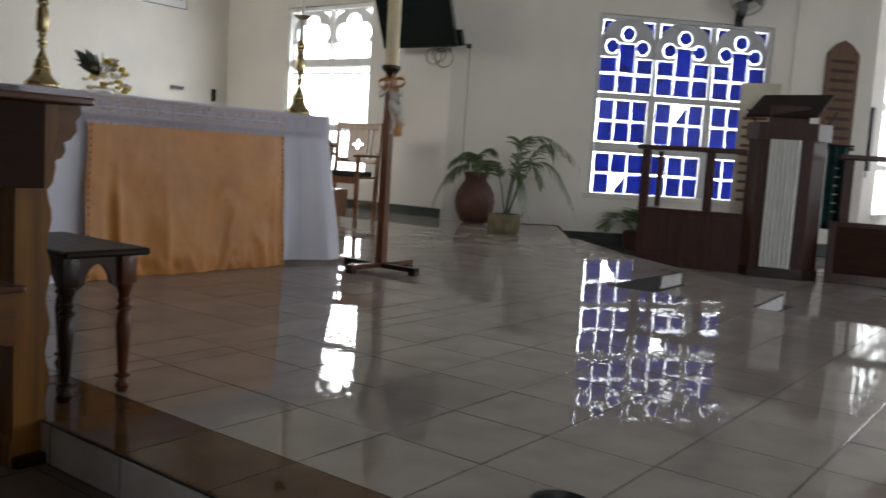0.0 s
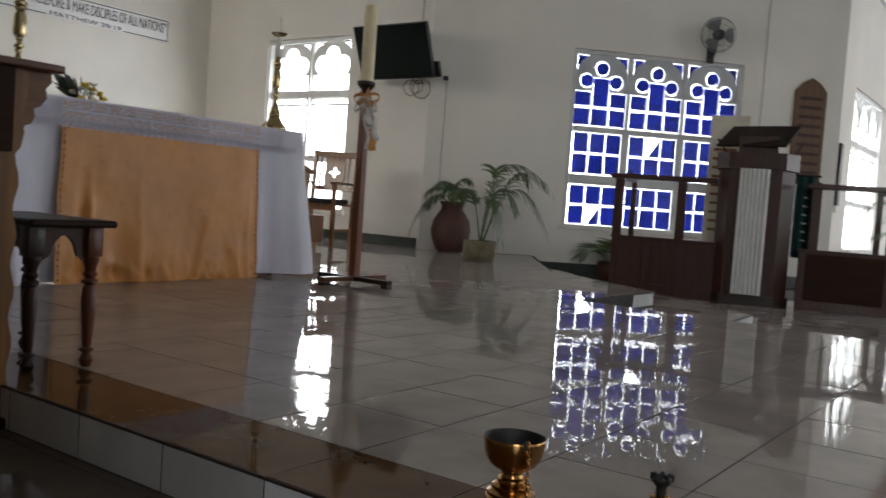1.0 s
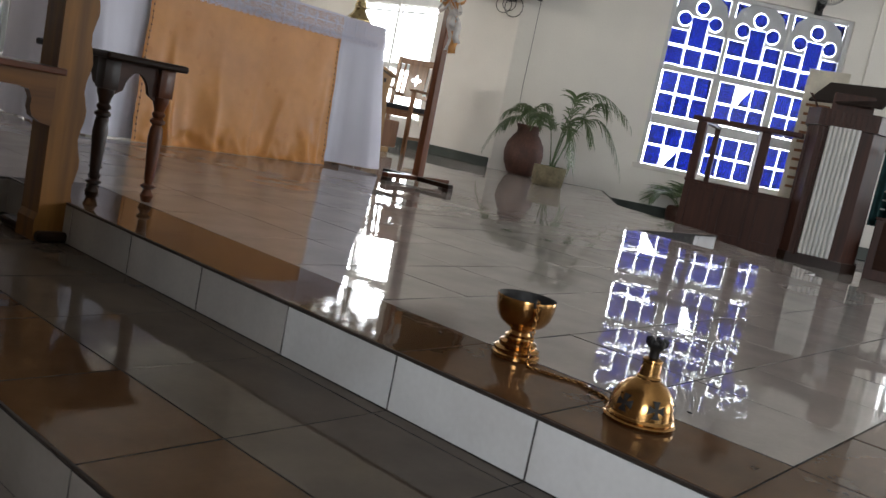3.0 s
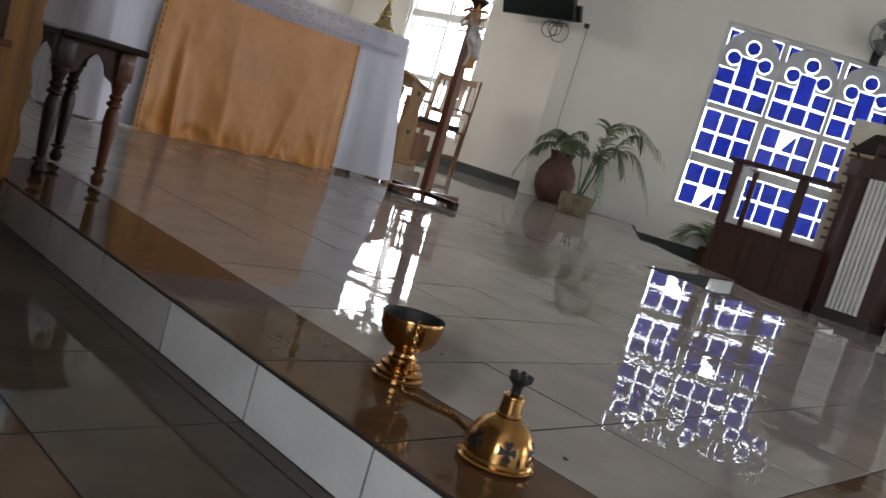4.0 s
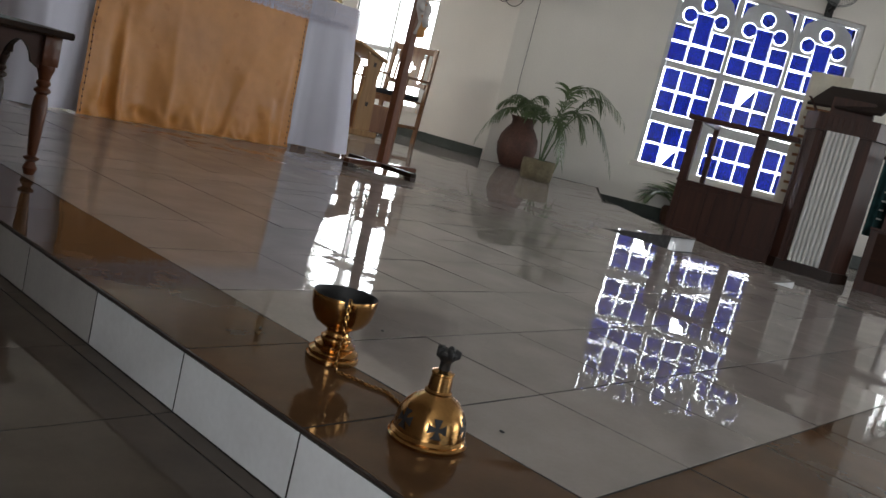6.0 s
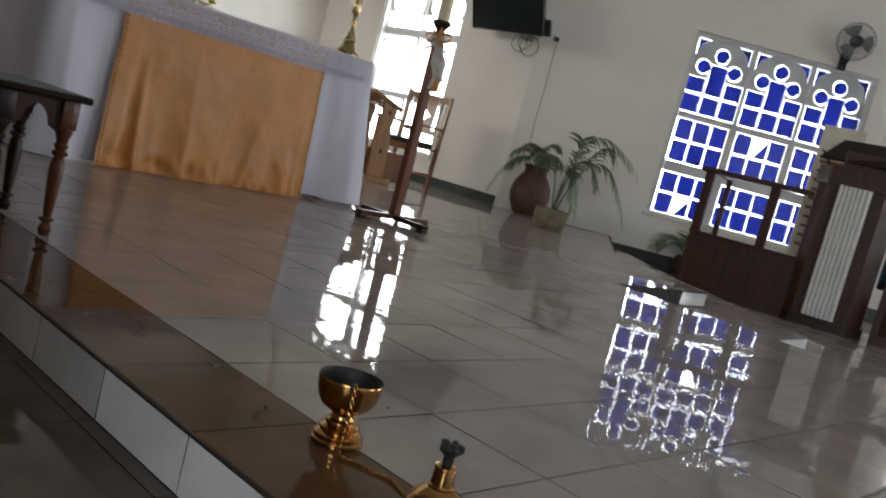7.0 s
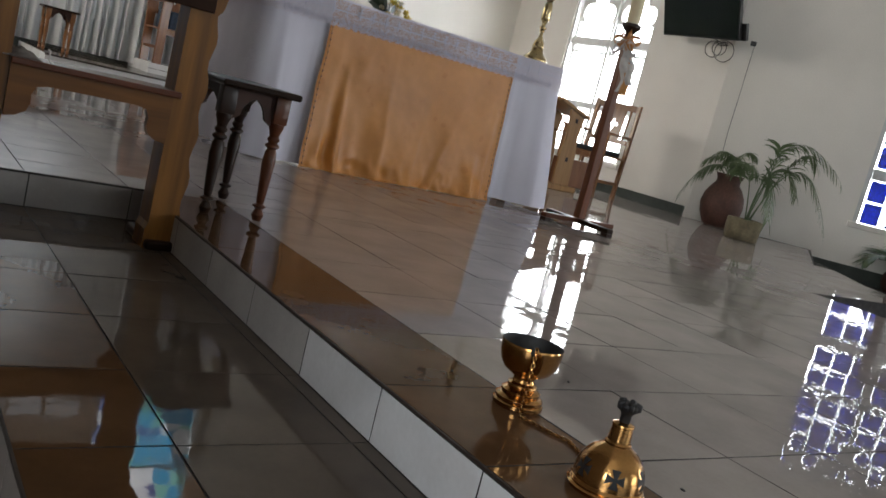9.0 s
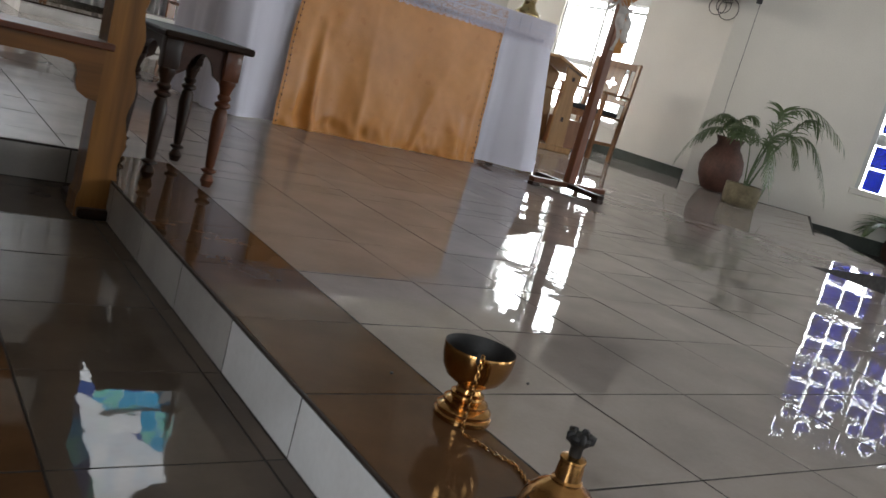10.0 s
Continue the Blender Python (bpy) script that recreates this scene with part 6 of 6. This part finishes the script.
for mat, n, nm in ((M_FLYELLOW, 18, "yellow flower"), (M_FLCREAM, 30, "cream flower")):
    for k in range(n):
        a, e = rf.uniform(0, 6.283), math.asin(rf.uniform(-0.3, 0.95))
        R = 0.25 * rf.uniform(0.7, 1.0)
        c = Vector((0.07 + R * math.cos(a) * math.cos(e), R * math.sin(a) * math.cos(e), 0.16 + 1.3 * R * math.sin(e)))
        bm = bmesh.new()
        flower(bm, c, rf.uniform(0.036, 0.056))
        part("blossom", bm, mat, fl, nm)
for k in range(11):
    a, e = rf.uniform(0, 6.283), rf.uniform(0.6, 1.4)
    d = Vector((math.cos(a) * math.cos(e) - 0.30, math.sin(a) * math.cos(e), math.sin(e))).normalized()
    s = d.orthogonal().normalized() if k % 3 else Vector((d.z, 0, -d.x)).normalized()
    ln, half = rf.uniform(0.34, 0.50), rf.uniform(0.034, 0.058)
    bm = bmesh.new()
    p = Vector((0, 0, 0.22))
    rib = [p + d * ln * t - Vector((0, 0, 0.10 * t * t)) for t in (0.15, 0.4, 0.6, 0.8, 1.0)]
    rows = []
    for q, w in zip(rib, (0.25, 0.85, 1.0, 0.72, 0.05)):
        rows.append([bm.verts.new(q - s * half * w), bm.verts.new(q - Vector((0, 0, 0.25 * half * w))), bm.verts.new(q + s * half * w)])
    for r0, r1 in zip(rows, rows[1:]):
        for i in range(2):
            bm.faces.new((r0[i], r0[i + 1], r1[i + 1], r1[i]))
    part("leaf", bm, M_LEAFDARK, fl, "broad dark leaf")

# curtain
cu = thing("sheer_curtain", "white sheer pleated curtain along the back wall", "curtain")


def curtain(u, v):
    x = -2.30 + 5.80 * u
    w = 0.05 * math.sin(u * 6.283 * 53 + 2 * math.sin(u * 40)) * (0.5 + 0.5 * v) + 0.035 * noise.noise((u * 34, v * 1.2, 0))
    return Vector((x + 0.02 * math.sin(u * 170) * v, 9.86 + w, 3.78 - 3.62 * v))


part("cloth", sheet(curtain, 900, 8), M_SHEER, cu, smooth=180)
part("rod", tube(bmesh.new(), [(-2.35, 9.88, 3.78), (3.6, 9.88, 3.78)], 0.015, 8), M_FRAME, cu)
for x in (-2.0, 0.6, 3.4):
    part("bracket", boxes((x - 0.012, x + 0.012, 9.86, YB - 0.001, 3.765, 3.795), bevel=0.003), M_FRAME, cu)

# ---------------------------------------------------------------- floor tiles


def tile_data(w, d, mat, h=0.012, gap=0.0019):
    """A tile with chamfered top edges, its top at z = 0."""
    x, y, c = w / 2 - gap, d / 2 - gap, 0.0005
    lo = [(-x, -y, -h), (x, -y, -h), (x, y, -h), (-x, y, -h)]
    mid = [(a, b, -c) for a, b, _ in lo]
    top = [(a * (x - c) / x, b * (y - c) / y, 0) for a, b, _ in lo]
    faces = [(8, 9, 10, 11)]
    for i in range(4):
        j = (i + 1) % 4
        faces += [(i, j, 4 + j, 4 + i), (4 + i, 4 + j, 8 + j, 8 + i)]
    me = bpy.data.meshes.new("tile")
    me.from_pydata(lo + mid + top, [], faces)
    me.materials.append(mat)
    me.materials.append(M_GROUT)
    for f in (1, 3, 5, 7):
        me.polygons[f].material_index = 1
    return me


def spans(a, b, start, step):
    """Cuts a stretch at start + k * step."""
    cuts = [a]
    k = math.ceil((a - start) / step + 1e-6)
    while start + k * step < b - 1e-6:
        cuts.append(start + k * step)
        k += 1
    return list(zip(cuts, cuts[1:] + [b]))


rt = random.Random(77)
shared = {}


def lay(parent, cells, z, mat, near, rest_name):
    """Tiles as objects of their own where near() says so, the others joined."""
    verts, faces, kinds, count = [], [], [], 0
    for x0, x1, y0, y1 in cells:
        w, d = x1 - x0, y1 - y0
        if w < 0.012 or d < 0.012:
            continue
        cx, cy = (x0 + x1) / 2, (y0 + y1) / 2
        ax, ay = rt.gauss(0, 0.10), rt.gauss(0, 0.10)
        key = (round(w, 3), round(d, 3), mat.name)
        if key not in shared:
            shared[key] = tile_data(w, d, mat)
        if near(cx, cy) and count < 290:
            count += 1
            ob = new("tile", shared[key])
            ob.parent = parent
            ob.matrix_basis = pose(cx, cy, z, ax, ay, 0)
        else:
            m = pose(cx, cy, z, ax, ay, 0)
            n = len(verts)
            verts += [tuple(m @ v.co) for v in shared[key].vertices]
            faces += [tuple(n + i for i in p.vertices) for p in shared[key].polygons]
            kinds += [p.material_index for p in shared[key].polygons]
    if verts:
        me = bpy.data.meshes.new(rest_name)
        me.from_pydata(verts, [], faces)
        me.materials.append(mat)
        me.materials.append(M_GROUT)
        me.polygons.foreach_set("material_index", kinds)
        ob = new(rest_name, me)
        ob.parent = parent
        tagged(ob, kind="stuff")


def ok(poly, x0, x1, y0, y1):
    e = 0.004
    return all(inside(poly, x, y) for x in (x0 + e, x1 - e) for y in (y0 + e, y1 - e))


structure("floor_dais_cut_tiles", prism(bmesh.new(), [(4.7, 1.72), (5.44, 1.75), (5.98, 2.6), (6.23, 3.1), (8.50, 4.64), (7.2, 5.5), (6.0, 4.2)], -0.008, -0.0015), M_TILE, "cut glazed tiles along the slanted edge")
structure("floor_step_cut_tiles", prism(bmesh.new(), [(4.66, 0.96), (5.72, 1.03), (7.18, 3.0), (8.55, 4.5), (8.40, 4.52), (6.30, 3.07), (6.03, 2.55), (5.50, 1.70), (4.66, 1.66)], -STEP - 0.005, -STEP - 0.0005), M_TILE, "cut glazed tiles of the lower step along the wall")
W = 0.274
grey, brown = [], []
for x0, x1 in spans(-2.38, XE, W, T):
    for y0, y1 in spans(1.76, YB - 0.02, 0.0, T):
        if ok(DAIS, x0, x1, y0, y1):
            grey.append((x0, x1, y0, y1))
for y0, y1 in [(-0.93, -0.66)] + spans(-0.66, 1.76, 0.0, T):
    for x0, x1 in [(0, W)] + spans(W, 4.02, W, T):
        (brown if x0 < 0.01 or y0 < -0.9 else grey).append((x0, x1, y0, y1))
for x0, x1 in spans(4.02, 5.4, W, T):
    grey.append((x0, x1, 1.70, 1.76))
lay(floor_dais, brown, 0.0, M_BROWN, lambda x, y: True, "brown_tile_rest")
lay(floor_dais, sorted(grey, key=lambda c: (c[0] - 0.5) ** 2 + (c[2] - 0.3) ** 2), 0.0, M_TILE, lambda x, y: True, "tile_field")

mid, midb = [], []
for y0, y1 in spans(-1.545, 1.76, 0.0, T):
    for x0, x1 in [(-0.04, -0.002), (-0.37, -0.04)]:
        if y1 > -0.93:
            mid.append((x0, x1, max(y0, -1.545), y1))
    if y0 < 1.10:
        midb.append((-0.615, -0.37, y0, min(y1, 1.10)))
for x0, x1 in spans(-0.04, 4.64, -0.04, T):
    mid.append((x0, x1, -1.30, -0.932))
    midb.append((x0, x1, -1.545, -1.30))
for y0, y1 in spans(-0.93, 1.68, 0.0, T):
    mid += [(4.022, 4.35, y0, y1), (4.35, 4.64, y0, y1)]
for x0, x1 in spans(-2.38, -0.37, -0.37, T):
    mid += [(x0, x1, 1.43, 1.758), (x0, x1, 1.10, 1.43)]
lay(floor_mid, mid, -STEP, M_TREAD, lambda x, y: x < 0.6, "tile_field")
lay(floor_mid, midb, -STEP, M_BROWN, lambda x, y: x < 0.6, "brown_tile_rest")

low = []
for x0, x1 in spans(-4.5, 13.0, -0.615, T):
    for y0, y1 in spans(-5.0, 3.4, 0.0, T):
        cx, cy = (x0 + x1) / 2, (y0 + y1) / 2
        if not inside(TREAD, cx, cy) and not inside(DAIS, cx, cy) and cx + cy < 13.2 and cy < 1.7 + 20 * (cx < 11.6):
            low.append((x0, x1, y0, y1))
lay(floor_low, low, LOW, M_TILE, lambda x, y: -2.2 < x < -0.6 and -1.5 < y < 1.8, "tile_field")


SHADE_Y = T  # beyond this the riser tiles carry the table-side shade in their colour


def risers(parent, p0, p1, z1, start, step=T, mat=None):
    """Riser tiles along a straight edge from p0 to p1, with the black nosing above them."""
    a, b = Vector((*p0, 0)), Vector((*p1, 0))
    L, d = (b - a).length, (b - a).normalized()
    ang = math.degrees(math.atan2(d.y, d.x))
    for s0, s1 in spans(0, L, start, step):
        mat = mat or M_RISER
        key = ("riser", round(s1 - s0, 3), mat.name)
        if key not in shared:
            shared[key] = tile_data(s1 - s0, STEP - 0.006, mat)
        c = a + d * (s0 + s1) / 2
        ob = new("riser_tile", shared[key])
        ob.parent = parent
        ob.matrix_basis = Matrix.Translation((c.x, c.y, z1 - STEP / 2 - 0.003)) @ pose(0, 0, 0, 0, 0, ang) @ pose(0, -0.003, 0, 90 + rt.gauss(0, 0.15), 0, 0)
    ob = part("nosing", boxes((0, L, -0.0036, 0.003, -0.0048, -0.0006), bevel=0.001), M_NOSE, parent, "thin black nosing strip", m=Matrix.Translation((a.x, a.y, z1)) @ pose(0, 0, 0, 0, 0, ang))


risers(floor_dais, (0, 1.76), (0, SHADE_Y), 0.0, 1.76 % T, mat=M_RISERSHADED)
risers(floor_dais, (0, SHADE_Y), (0, -0.93), 0.0, T)
risers(floor_dais, (0, -0.93), (4.02, -0.93), 0.0, W)
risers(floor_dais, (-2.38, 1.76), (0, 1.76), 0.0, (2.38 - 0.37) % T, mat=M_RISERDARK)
risers(floor_dais, (4.02, 1.69), (5.46, 1.74), 0.0, 0.1)
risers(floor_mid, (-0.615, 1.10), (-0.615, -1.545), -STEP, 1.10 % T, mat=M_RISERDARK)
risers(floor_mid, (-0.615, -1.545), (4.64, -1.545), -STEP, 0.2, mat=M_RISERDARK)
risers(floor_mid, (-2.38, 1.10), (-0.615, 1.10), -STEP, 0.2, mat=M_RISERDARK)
risers(floor_mid, (4.64, 0.94), (5.74, 1.02), -STEP, 0.1)
